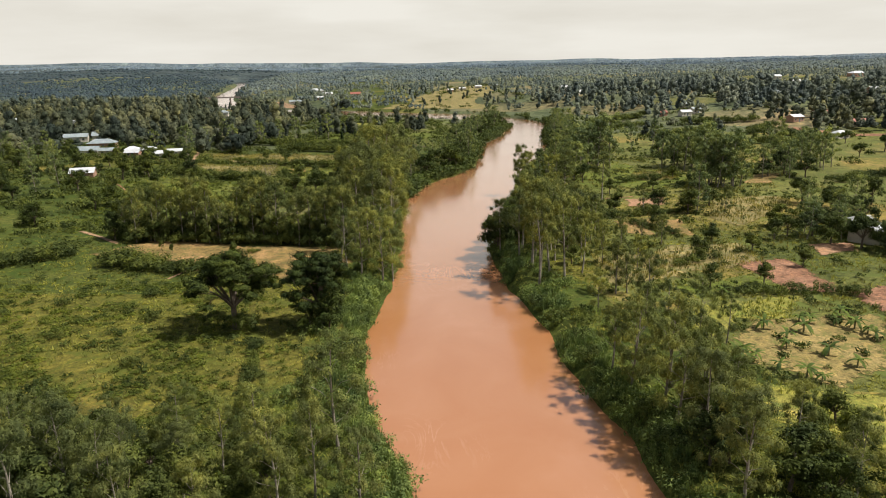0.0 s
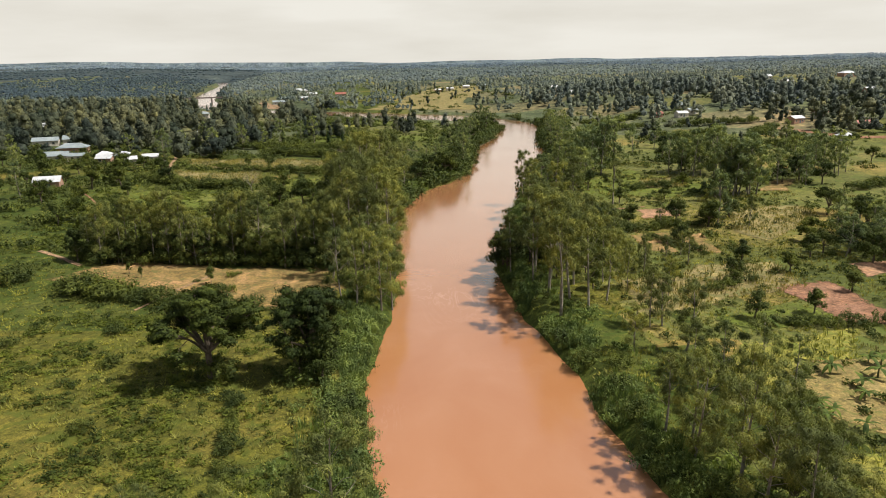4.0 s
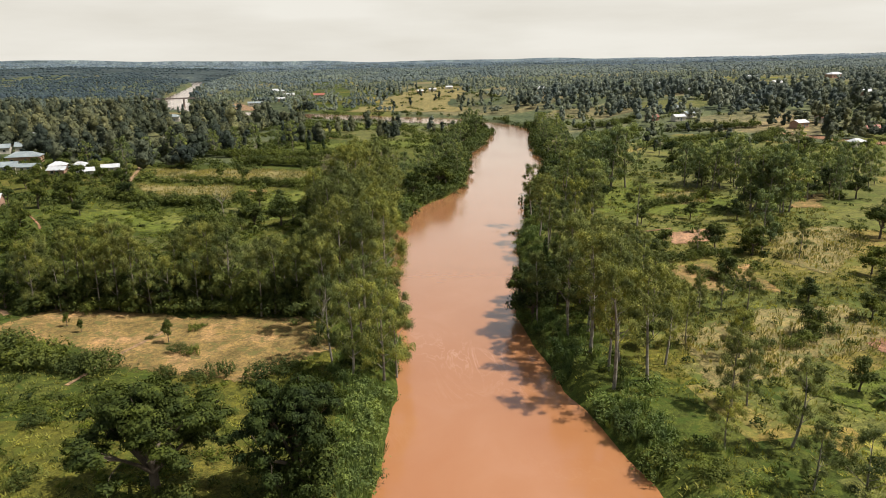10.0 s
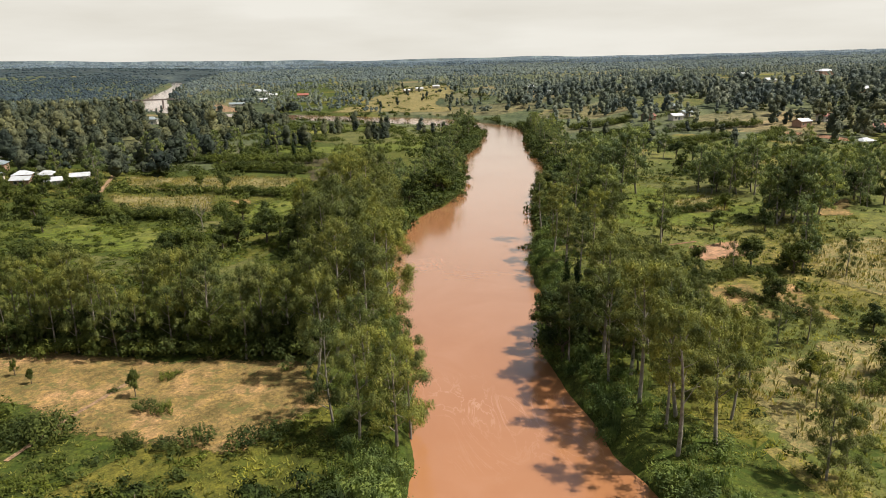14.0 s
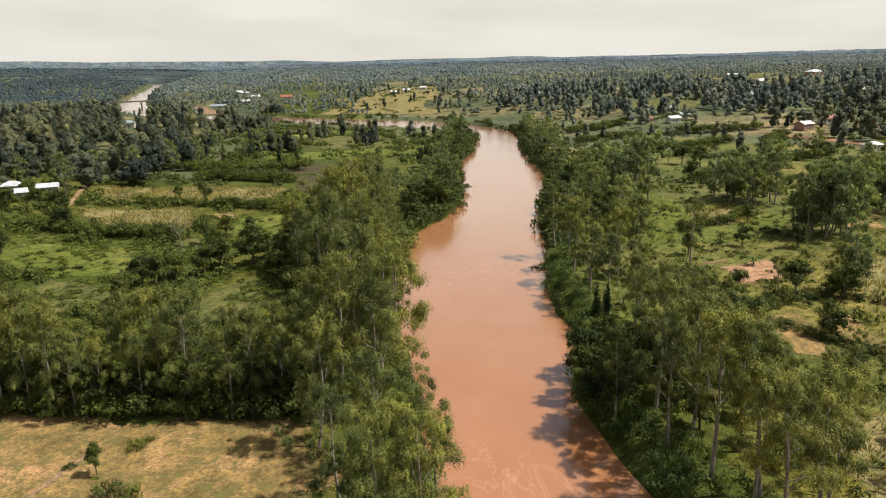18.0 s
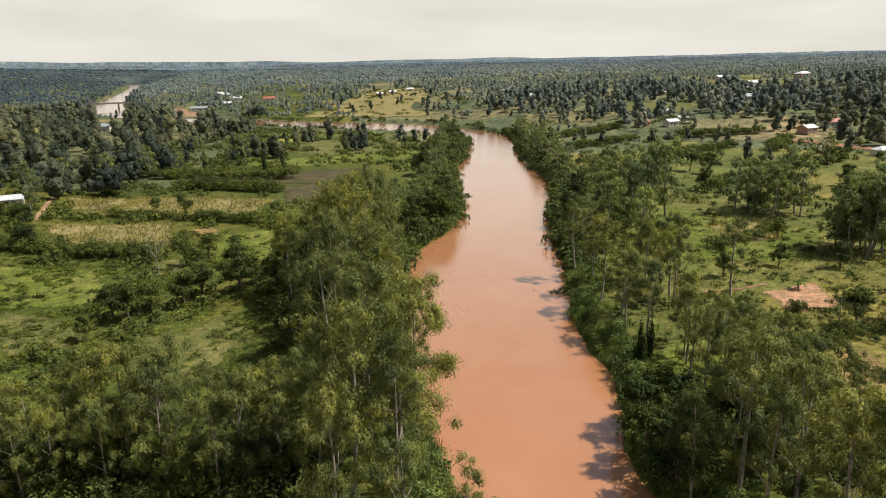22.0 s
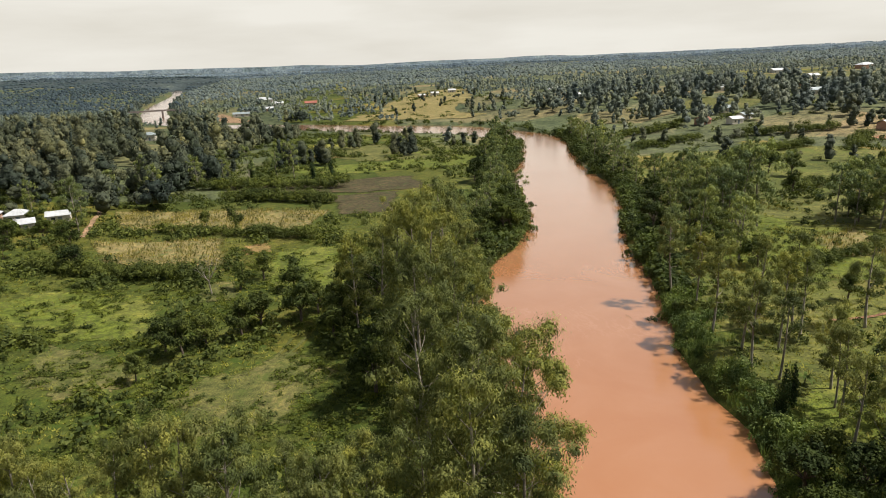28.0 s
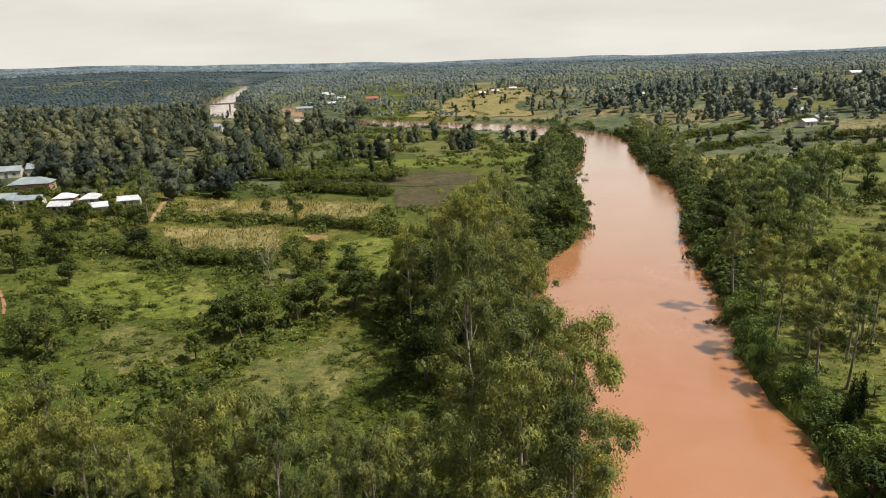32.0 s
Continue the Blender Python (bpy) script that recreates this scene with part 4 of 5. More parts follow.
plant_row("round", ((30, 139, 7.5), (29.5, 133, 8.5), (33, 146, 7), (37, 143, 6.5)))
plant("cypress", 40, 158, 7, 0)
plant("cypress", 43, 160, 6, 0)
plant("cypress", 52, 158, 7.5, 1)
BANK = [(62, 213), (70, 236), (80, 258), (93, 290), (101, 330), (113, 370), (127, 410), (138, 455)]
for k in range(76):
    u = k / 75 * 6.99
    a, b = BANK[int(u)], BANK[min(7, int(u) + 1)]
    f = u - int(u)
    out = RNG.uniform(-2.5, 15) if u < 3.5 else RNG.uniform(-4, 8)
    plant("gum_mid" if k % 4 else "round", a[0] + (b[0] - a[0]) * f + out * 0.92, a[1] + (b[1] - a[1]) * f - out * 0.4, (RNG.uniform(9, 16) if k % 4 else RNG.uniform(7, 10)) * (1 if u < 2.6 else 0.72), k % 5 if k % 4 else k % 3)
INNER = [(25, 234), (38, 248), (46, 268), (50, 295), (57, 325), (66, 352), (82, 392), (96, 430), (98, 452)]
for k in range(54):
    u = k / 53 * 7.99
    a, b = INNER[int(u)], INNER[min(8, int(u) + 1)]
    f = u - int(u)
    out = RNG.uniform(0, 10)
    tall = k % 3 == 0
    plant("gum_mid" if tall else "round", a[0] + (b[0] - a[0]) * f - out * 0.9, a[1] + (b[1] - a[1]) * f + out * 0.4, RNG.uniform(10, 14) if tall else RNG.uniform(6.5, 10), k % 5 if tall else k % 3)
for cx, cy, r, n, h in ((113, 193, 7, 14, 16), (121, 230, 10, 12, 15), (161, 223, 12, 14, 13), (103, 128, 9, 10, 9), (112, 140, 9, 9, 10), (88, 238, 8, 8, 18), (142, 205, 9, 7, 11)):
    for k in range(n):
        a, d = k * 2.4, r * math.sqrt((k + 0.5) / n)
        dark = h < 12 and k % 2
        plant("round" if dark else "gum_mid", cx + math.cos(a) * d, cy + math.sin(a) * d * 0.8, h * RNG.uniform(0.75, 1.08) * (0.8 if dark else 1), k % 3 if dark else k % 5)
plant_row("gum_wide", ((47, 79, 9.5), (43, 80, 8.5), (50, 77, 7.5)))
plant_row("gum", ((43, 100, 9.5), (37, 92, 7), (44, 91, 10), (45, 100, 8.5), (54, 126, 7.5), (41, 84, 7), (52, 112, 7), (64, 128, 7), (73, 158, 8), (86, 160, 8), (92, 152, 8)))
plant_row("fruit", ((60, 100, 5), (70, 100, 4.5), (67, 117, 5), (80, 120, 4.5), (83, 108, 4), (70, 143, 6), (66, 160, 6.5), (78, 160, 7), (84, 156, 7), (58, 158, 6),
                    (62, 165, 5.5), (95, 165, 6), (90, 190, 5), (75, 187, 5), (100, 185, 6), (98, 140, 6), (90, 128, 5.5), (76, 129, 4.5), (56, 118, 4.5), (105, 208, 5)))
plant_row("round", ((103, 118, 8), (107, 116, 7), (110, 118, 6), (115, 121, 8), (106, 113, 6)))

# ---- left fields: trees, hedges, shrubs ----
plant_row("fruit", ((-30, 196, 7), (-33, 199, 6), (-27, 199, 6), (-22, 201, 7), (-19, 203, 7), (-13, 205, 8), (-10, 208, 7), (-35, 189, 4.5), (-8, 197, 7), (-6, 202, 8),
                    (-56, 193, 6), (-75, 245, 9), (-72, 240, 7), (-78, 232, 8), (-66, 226, 6), (-24, 226, 6), (-20, 231, 6), (-14, 222, 7), (-29, 276, 7), (-37, 283, 5), (-62, 178, 6), (-60, 201, 5)))
plant("bare", -29, 224, 7.5, 0)
plant_row("gum_mid", ((-68, 282, 14), (-64, 346, 14), (-31, 364, 13), (-14, 359, 14), (-20, 362, 12), (-58, 330, 12), (-72, 330, 11), (-48, 350, 12), (-40, 362, 12)))
for k, (x, y, h) in enumerate(((-86, 300, 6), (-80, 322, 7), (-30, 366, 9), (-7, 356, 8), (0, 358, 8), (-205, 520, 11), (-200, 512, 10), (-190, 526, 11))):
    plant("cypress", x, y, h, k % 2)
hedge((-68, 250), (-32, 234), 3.6, 1.9, 0.8, 1)
hedge((-50, 282), (-9, 262), 3.0, 2.2, 0.9, 2)
hedge((-36, 327), (-3, 302), 4.0, 1.8, 1.0, 3)
hedge((-46, 350), (2, 330), 4.2, 2.0, 1.6, 4)
hedge((-50, 134), (-33, 125), 3.6, 1.6, 0.9, 5, 1.1)
hedge((-72, 132), (-60, 143), 3.4, 1.8, 1.0, 6)
hedge((-15, 88), (-13, 52), 1.5, 1.7, 0.7, 7)
hedge((57, 113), (72, 118), 2.2, 2.4, 1.0, 8)
hedge((60, 98), (84, 92), 2.2, 2.6, 0.9, 9)
hedge((66, 150), (72, 134), 1.7, 1.6, 0.5, 10)
hedge((62, 156), (86, 158), 2.4, 2.4, 0.7, 11)
hedge((85, 205), (112, 214), 2.6, 2.4, 0.9, 12)
hedge((150, 190), (190, 205), 3.0, 2.4, 1.2, 13)
hedge((40, 196), (60, 186), 2.2, 2.4, 1.0, 14)
for k, (a, b, h) in enumerate((((150, 330), (200, 346), 4.2), ((170, 288), (216, 300), 3.8), ((132, 372), (176, 392), 4.0), ((196, 384), (236, 372), 4.4), ((128, 268), (160, 276), 3.2), ((150, 418), (196, 440), 4.2), ((205, 330), (232, 352), 4.0))):
    hedge(a, b, h, 2.6, 1.6, 20 + k, 1.2)
for k, (x, y, h) in enumerate(((-17.5, 93, 3.4), (-24, 122, 2.2), (-17, 121, 2.4), (-20, 120.5, 2.0), (-12, 119, 2.6), (-9, 120, 2.4), (-23, 138, 1.5), (-22, 139.4, 0.9), (-24, 130, 1.7), (-22, 129, 1.7),
                               (-29, 136, 0.9), (-6, 139, 1.2), (-37, 74, 2.5), (-31, 83, 1.8), (-33, 100, 2.2), (-45, 95, 1.6), (-26, 108, 1.4), (-36, 112, 2.0), (-50, 110, 1.8), (-2, 84, 2.2),
                               (-3, 82, 2.4), (-2, 79, 2.0), (-3, 87, 2.0), (30, 76, 2.4), (31, 82, 2.2), (30, 92, 2.6), (29.5, 99, 2.4), (33, 88, 2.2), (31.5, 60, 2.6), (31, 54, 2.6))):
    shrub(x, y, h, k)
for x, y, h in ((-26, 134, 4.0), (-43, 144, 2.6), (-40, 141, 2.4)):
    plant("fruit", x, y, h, 1, 0.6)


# ---- banana plants ----
def banana_parts(seed):
    rng = np.random.default_rng(seed)
    stem = tube([(0, 0, -0.2), (0.03, 0.02, 0.8), (0.05, 0.0, 1.7)], (0.17, 0.14, 0.09), 7)
    blades = []
    for k in range(9):
        a, rise = k * 2.4 + rng.uniform(-0.2, 0.2), rng.uniform(0.5, 1.5)
        u = np.linspace(0, 1, 6)
        reach = 2.0 * u
        z = 1.6 + rise * u * 1.3 - 1.5 * u * u * (1.5 - 0.5 * rise)
        half = 0.30 * np.sin(np.pi * np.clip(u * 0.93 + 0.07, 0, 1)) ** 0.6
        c, s = math.cos(a), math.sin(a)
        mid = np.stack([c * reach, s * reach, z], 1)
        side = np.array([-s, c, 0])
        v = np.concatenate([mid + side * half[:, None] - (0, 0, 0.06), mid, mid - side * half[:, None] - (0, 0, 0.06)])
        f = np.concatenate([grid_faces(3, 6)])
        blades.append((v, f))
    return stem, blades


def banana(x, y, h, n):
    key = ("banana", n % 3)
    s = h / 2.9
    m = Matrix.LocRotScale((x, y, float(ground_z(x, y))), Euler((0, 0, n * 1.7)), (s, s, s))
    if key in PROTO:
        src = PROTO[key]
        return copy_thing(src, m @ Matrix.Diagonal((1 / src.scale[0],) * 3 + (1,)))
    root = tagged(new("banana_plant"), "banana plant with long arching green leaves", "banana plant", "banana plants of the plot")
    stem, blades = banana_parts(n)
    part("stem", mesh_of("stem", *stem, M_STEM, True), root)
    for v, f in blades:
        part("leaf", mesh_of("leaf", v, f, M_BANANA, True), root)
    root.matrix_basis = m
    PROTO[key] = root
    return root


for n, (x, y) in enumerate(((47, 73), (48.5, 72), (49.5, 70.5), (50, 73), (47.5, 70.5), (51, 71.5), (58, 81), (59, 77), (57, 74), (63, 79), (65, 83), (66, 82), (61, 71), (55, 64), (54, 65.5), (62, 67),
                            (71, 82), (71, 79), (71.5, 77), (71, 75), (72, 83.5), (69.5, 81), (40, 45), (43, 46), (43, 48), (41.5, 47), (45, 47.5), (52, 68), (83, 177), (48, 164), (60, 96))):
    banana(x, y, 2.15 + 0.4 * math.sin(n * 2.3), n)


# ---- houses ----
def box(sx, sy, z0, z1, cx=0.0, cy=0.0):
    x, y = sx / 2, sy / 2
    v = np.array([(cx + a * x, cy + b * y, z) for z in (z0, z1) for a, b in ((-1, -1), (1, -1), (1, 1), (-1, 1))], float)
    f = np.array([(3, 2, 1, 0), (4, 5, 6, 7), (0, 1, 5, 4), (1, 2, 6, 5), (2, 3, 7, 6), (3, 0, 4, 7)])
    return v, f


def roof_shape(w, d, z, rise, hip):
    """Two or four sloping sheets of ribbed iron with an overhang, 6 cm thick."""
    x, y, run = w / 2 + 0.4, d / 2 + 0.4, (d / 2 if hip else 0)
    ridge = x - run
    pieces = []
    n = max(8, int(w / 0.45))
    for sgn in (-1, 1):
        u = np.linspace(-1, 1, n)
        lift = 0.03 * (np.arange(n) % 2)
        low = np.stack([u * x, np.full(n, sgn * y), z + lift - 0.12], 1)
        high = np.stack([u * ridge, np.zeros(n), z + rise + lift], 1)
        f = grid_faces(2, n)
        pieces.append((np.concatenate([low, high]), f))
        pieces.append((np.concatenate([low, high]) - (0, 0, 0.07), f[:, ::-1]))
    if hip:
        for sgn in (-1, 1):
            v = np.array([(sgn * x, -y, z - 0.12), (sgn * x, y, z - 0.12), (sgn * ridge, 0.02, z + rise), (sgn * ridge, -0.02, z + rise)])
            pieces.append((v, np.array([(0, 1, 2, 3)])))
    return joined(pieces)


def house(x, y, w, d, h, turn, roof_mat, wall_mat, roof_label, hip=False, wins=3):
    root = tagged(new("house"), f"small {roof_label} house with plain walls", "house", "houses of the villages")
    root.matrix_basis = pose(x, y, float(ground_z(x, y)) - 0.15, 0, 0, turn)
    rise = d * 0.24
    v, f = box(w, d, 0, h)
    if not hip:
        v = np.concatenate([v, [(-w / 2, 0, h + rise * d / (d + 1)), (w / 2, 0, h + rise * d / (d + 1))]])
        faces = f.tolist() + [(4, 7, 8), (5, 9, 6)]
    else:
        faces = f.tolist()
    part("wall", mesh_of("wall", v, faces, wall_mat), root)
    part("roof", mesh_of("roof", *roof_shape(w, d, h + 0.08, rise, hip), roof_mat), root, f"{roof_label} ribbed roof")
    part("door", mesh_of("door", *box(1.0, 0.08, 0.1, 2.1, w * 0.08, -d / 2 - 0.03), M_DOOR), root)
    for k in range(wins):
        cx = -w / 2 + (k + 0.6) * w / (wins + 0.2)
        if abs(cx - w * 0.08) < 1.1:
            continue
        win = part("window", mesh_of("window", *box(1.2, 0.08, 1.0, 2.1, cx, -d / 2 - 0.03), M_WALL), root)
        part("pane", mesh_of("pane", *box(1.0, 0.06, 1.1, 2.0, cx, -d / 2 - 0.06), M_GLASS), win)


W_, B_, R_ = (M_ROOF, "white iron-roofed"), (M_ROOF_BLUE, "grey iron-roofed"), (M_ROOF_RED, "rusty red-roofed")
for n, (x, y, w, d, h, turn, (rm, rl), hip) in enumerate((
        (-95, 299, 5.4, 4.6, 2.6, 8, W_, True), (-87, 297, 5.6, 4.8, 2.6, 5, W_, True), (-77, 297, 5.6, 4, 2.5, 12, W_, False), (-91, 287, 5.5, 4, 2.3, -6, W_, False),
        (-82, 286, 5, 4, 2.2, 20, W_, False), (-106, 302, 7, 4, 2.4, 0, B_, False), (-118, 331, 12, 7, 3.0, 6, B_, True), (-141, 362, 11, 6, 2.8, 12, B_, False),
        (-160, 418, 12, 7, 3.0, 15, W_, True), (-149, 421, 9, 6, 2.8, -10, W_, False), (-131, 376, 10, 6, 2.8, 30, W_, False), (-114, 302, 9, 6, 2.8, 3, B_, False),
        (-71, 378, 6, 6, 6.2, 20, W_, True), (-62, 333, 6, 5, 2.6, 25, W_, False), (-97, 523, 7, 6, 3.5, 0, B_, True), (-90, 231, 7, 5.5, 2.7, 8, W_, False),
        (-228, 498, 12, 7, 3, 0, W_, False), (-172, 452, 14, 8, 3.2, 8, W_, False), (-150, 400, 13, 8, 3.2, -5, B_, False), (-128, 366, 12, 7, 3.0, 10, B_, False),
        (109, 124, 7, 6, 2.8, 40, W_, False), (112, 131, 6, 5, 2.6, 10, W_, False), (214, 418, 7, 5, 2.8, 5, W_, False), (224, 424, 7.5, 5, 2.8, 20, B_, False),
        (252, 360, 8, 5.5, 2.9, 15, W_, False), (240, 306, 7, 5, 2.8, 10, W_, True), (272, 366, 9, 5.5, 2.8, 5, R_, False), (203, 430, 7, 5, 2.8, 5, R_, False), (232, 452, 7, 5, 2.8, 0, B_, False),
        (268, 330, 10, 6, 2.8, 0, R_, False), (210, 666, 12, 8, 3.2, 0, W_, True), (205, 610, 8, 6, 2.8, 20, W_, False), (320, 640, 10, 7, 3, 0, W_, False),
        (547, 690, 18, 9, 4, 12, W_, True), (470, 720, 13, 8, 3, 0, W_, False), (420, 610, 11, 7, 3, 10, W_, False), (370, 560, 10, 6, 3, 0, B_, False),
        (118, 742, 7, 5, 2.6, 0, W_, False), (140, 765, 7, 5, 2.6, 0, W_, False), (104, 735, 6, 5, 2.6, 8, W_, False), (160, 770, 6, 5, 2.6, -8, B_, False),
        (-56, 790, 14, 6, 2.6, 4, B_, False), (-38, 775, 9, 6, 2.6, 4, W_, False), (-62, 755, 15, 6, 2.6, 4, B_, False), (-30, 810, 11, 7, 3, 4, W_, False),
        (2, 765, 11, 7, 3, 0, R_, False), (-45, 860, 18, 10, 3.5, 0, W_, True), (330, 500, 11, 7, 3, 0, B_, False), (390, 470, 9, 7, 3, 0, W_, False), (300, 560, 9, 7, 3, 0, W_, False))):
    house(x, y, w, d, h, turn, rm, M_WALL if n % 3 else M_MUDWALL, rl, hip, 3 if w > 7 else 2)


YARD = random.Random(29)
for hx, hy in ((-95, 299), (-87, 297), (-77, 297), (-91, 287), (-82, 286), (-106, 302), (-118, 331), (-90, 231)):
    for k in range(7):
        FAR_SHRUBS.append((hx + YARD.uniform(-6, 6), hy - YARD.uniform(4.2, 8.0), YARD.uniform(1.5, 2.5)))
    plant("fruit", hx + YARD.choice((-5.2, 5.4)), hy - YARD.uniform(3, 5), YARD.uniform(3.4, 5.0), 1, 0.9)

# ---- bridge ----
bridge = tagged(new("bridge"), "low concrete road bridge on slim piers over the brown river", "bridge")
bridge.matrix_basis = pose(-160, 862, 0, 0, 0, 18)
part("deck", mesh_of("deck", *box(54, 4.5, 3.4, 4.4), M_CONCRETE), bridge)
for s in (-1, 1):
    part("parapet", mesh_of("parapet", *box(54, 0.2, 4.3, 4.9, 0, s * 2.1), M_CONCRETE), bridge)
for px in (-14, 10):
    part("pier", mesh_of("pier", *box(1.3, 4.5, -5, 3.4, px, 0), M_CONCRETE), bridge)
for px in (-27, 27):
    part("abutment", mesh_of("abutment", *box(3, 5, -4, 3.6, px, 0), M_CONCRETE), bridge)


# ---- woods, reeds, grass and crops, past counting ----
def scattered(shapes, x, y, scale, rng, stretch=None):
    """Copies of the given leaf shapes on the ground, joined."""
    z = ground_z(x, y)
    pick, turn = rng.integers(0, len(shapes), len(x)), rng.uniform(0, 6.28, len(x))
    vs, fs, n = [], [], 0
    for k, (v, f) in enumerate(shapes):
        i = np.flatnonzero(pick == k)
        c, s = np.cos(turn[i])[:, None], np.sin(turn[i])[:, None]
        sc = scale[i][:, None]
        st = sc if stretch is None else stretch[i][:, None]
        p = np.stack([(v[None, :, 0] * c - v[None, :, 1] * s) * sc + x[i][:, None], (v[None, :, 0] * s + v[None, :, 1] * c) * sc + y[i][:, None], v[None, :, 2] * st + z[i][:, None]], 2)
        vs.append(p.reshape(-1, 3))
        fs.append((f[None] + (np.arange(len(i)) * len(v))[:, None, None]).reshape(-1, f.shape[1]) + n)
        n += len(i) * len(v)
    return np.concatenate(vs), np.concatenate(fs)


def spread_points(rng, n, x0, x1, y0, y1):
    return rng.uniform(x0, x1, n), rng.uniform(y0, y1, n)


def stuff(name, label, cat, shape, mat):
    return tagged(new(name, mesh_of(name, *shape, mat)), label, cat, kind="stuff")


def thicket_far(seed, crowns, reach, quads, size, low, high):
    """A clump of crowns that have grown together, heights in metres."""
    rng = np.random.default_rng(seed)
    centres, radii = [], []
    for k in range(crowns):
        a, d, h = k * 2.4 + rng.uniform(-0.5, 0.5), reach * math.sqrt((k + 0.3) / crowns), rng.uniform(low, high)
        r = rng.uniform(1.7, 2.7) * (0.6 + 0.06 * h)
        centres += [(math.cos(a) * d, math.sin(a) * d, h - r * 0.8), (math.cos(a) * d, math.sin(a) * d, max(0.8, h * 0.42))]
        radii += [r, r * 0.95]
    per = quads / sum(r * r for r in radii)
    return clumps(rng, centres, radii, per * 1.5, size, 0.4, 1.0, 0.72, 0.8, 0.16)


rng = np.random.default_rng(5)
x, y, h = np.array(FAR_SHRUBS).T
stuff("thicket", "leafy green hedges between far plots and round the yards", "bushes", scattered([shrub_shape(n) for n in range(4)], x, y, h / 2.0, rng, h / 2.2), M_BUSH)
SCRUB = [thicket_far(s + 20, 4, 3.0, 80, 0.75, 1.4, 3.2) for s in range(6)]


def icosahedron():
    g = (1 + 5 ** 0.5) / 2
    v = unit(np.array([(-1, g, 0), (1, g, 0), (-1, -g, 0), (1, -g, 0), (0, -1, g), (0, 1, g), (0, -1, -g), (0, 1, -g), (g, 0, -1), (g, 0, 1), (-g, 0, -1), (-g, 0, 1)], float))
    near = [(a, b, c) for a, b, c in itertools.combinations(range(12), 3) if max(np.linalg.norm(v[a] - v[b]), np.linalg.norm(v[b] - v[c]), np.linalg.norm(v[a] - v[c])) < 1.1]
    return v, np.array([t if np.dot(np.cross(v[t[1]] - v[t[0]], v[t[2]] - v[t[0]]), v[t[0]]) > 0 else t[::-1] for t in near])


ICO_V, ICO_F = icosahedron()


def finer(v, f):
    """Each triangle split in four, on the unit sphere."""
    v, seen, out = list(map(tuple, v)), {}, []

    def half(i, j):
        key = (min(i, j), max(i, j))
        if key not in seen:
            seen[key] = len(v)
            v.append(tuple(unit(np.array(v[i]) + np.array(v[j]))))
        return seen[key]

    for a, b, c in f.tolist():
        ab, bc, ca = half(a, b), half(b, c), half(c, a)
        out += [(a, ab, ca), (b, bc, ab), (c, ca, bc), (ab, bc, ca)]
    return np.array(v), np.array(out)


BALL_V, BALL_F = finer(ICO_V, ICO_F)


def lobed(rng, lobes, per, size, up=0.3, fine=True):
    """A tree crown: a ragged inner mass for each bough under a coat of small leaf sprays."""
    vs, fs, ns, n = [], [], [], 0
    bv, bf = (BALL_V, BALL_F) if fine else (ICO_V, ICO_F)
    core = 0.78 if per else 1.0
    for x, y, z, r, tall in lobes:
        c, k = np.array((x, y, z)), np.array((1, 1, tall))
        swell = core * (1 + rng.uniform(-0.28, 0.22, len(bv)))
        vs.append(c + bv * k * r * swell[:, None])
        ns.append(unit(bv / k + (0, 0, up) + rng.normal(size=bv.shape) * (0.4 if up < 0.5 else 0.15)))
        fs.append(bf + n)
        n += len(bv)
        m = int(per * r * r)
        if m:
            d = ball(rng, m)
            d[:, 2] = np.where(d[:, 2] < -0.35, -d[:, 2], d[:, 2])
            bulge = 0.86 + 0.2 * np.sin(d @ rng.normal(size=3) * 4 + rng.uniform(0, 6.3))
            ls = size * rng.uniform(0.6, 1.3, m)
            v, f = leaves(c + d * (r * bulge * rng.uniform(0.8, 1.15, m))[:, None] * k, d / k + ball(rng, m) * 0.5, ball(rng, m), ls, ls * 0.75)
            vs.append(v)
            fs.append(f[:, ::-1] + n)
            ns.append(np.repeat(unit(d / k + ball(rng, m) * (0.55 if up < 0.5 else 0.2) + (0, 0, up)), 3, axis=0))
            n += len(v)
    return np.concatenate(vs), np.concatenate(fs), np.concatenate(ns)


def crown_lobes(rng, form, h, parts=5):
    """Boughs of one tree as (x, y, z, radius, upright stretch)."""
    if form == "tall":
        return [(rng.normal() * 0.07 * h, rng.normal() * 0.07 * h, h * (0.28 + 0.58 * k / max(1, parts - 1)), h * 0.19 * (1.1 - 0.3 * k / parts) * rng.uniform(0.85, 1.2), 1.1) for k in range(parts)]
    if form == "column":
        return [(0, 0, h * (0.22 + 0.6 * k / max(1, parts - 1)), h * 0.13 * (1.1 - 0.5 * k / parts), 1.8) for k in range(parts)]
    out = [(0, 0, h * 0.66, h * 0.30, 0.85)]
    for k in range(parts - 1):
        a = k * 2.4 + rng.uniform(-0.4, 0.4)
        d = h * rng.uniform(0.22, 0.36)
        out.append((math.cos(a) * d, math.sin(a) * d, h * rng.uniform(0.32, 0.62), h * rng.uniform(0.19, 0.27), 0.9))
    return out


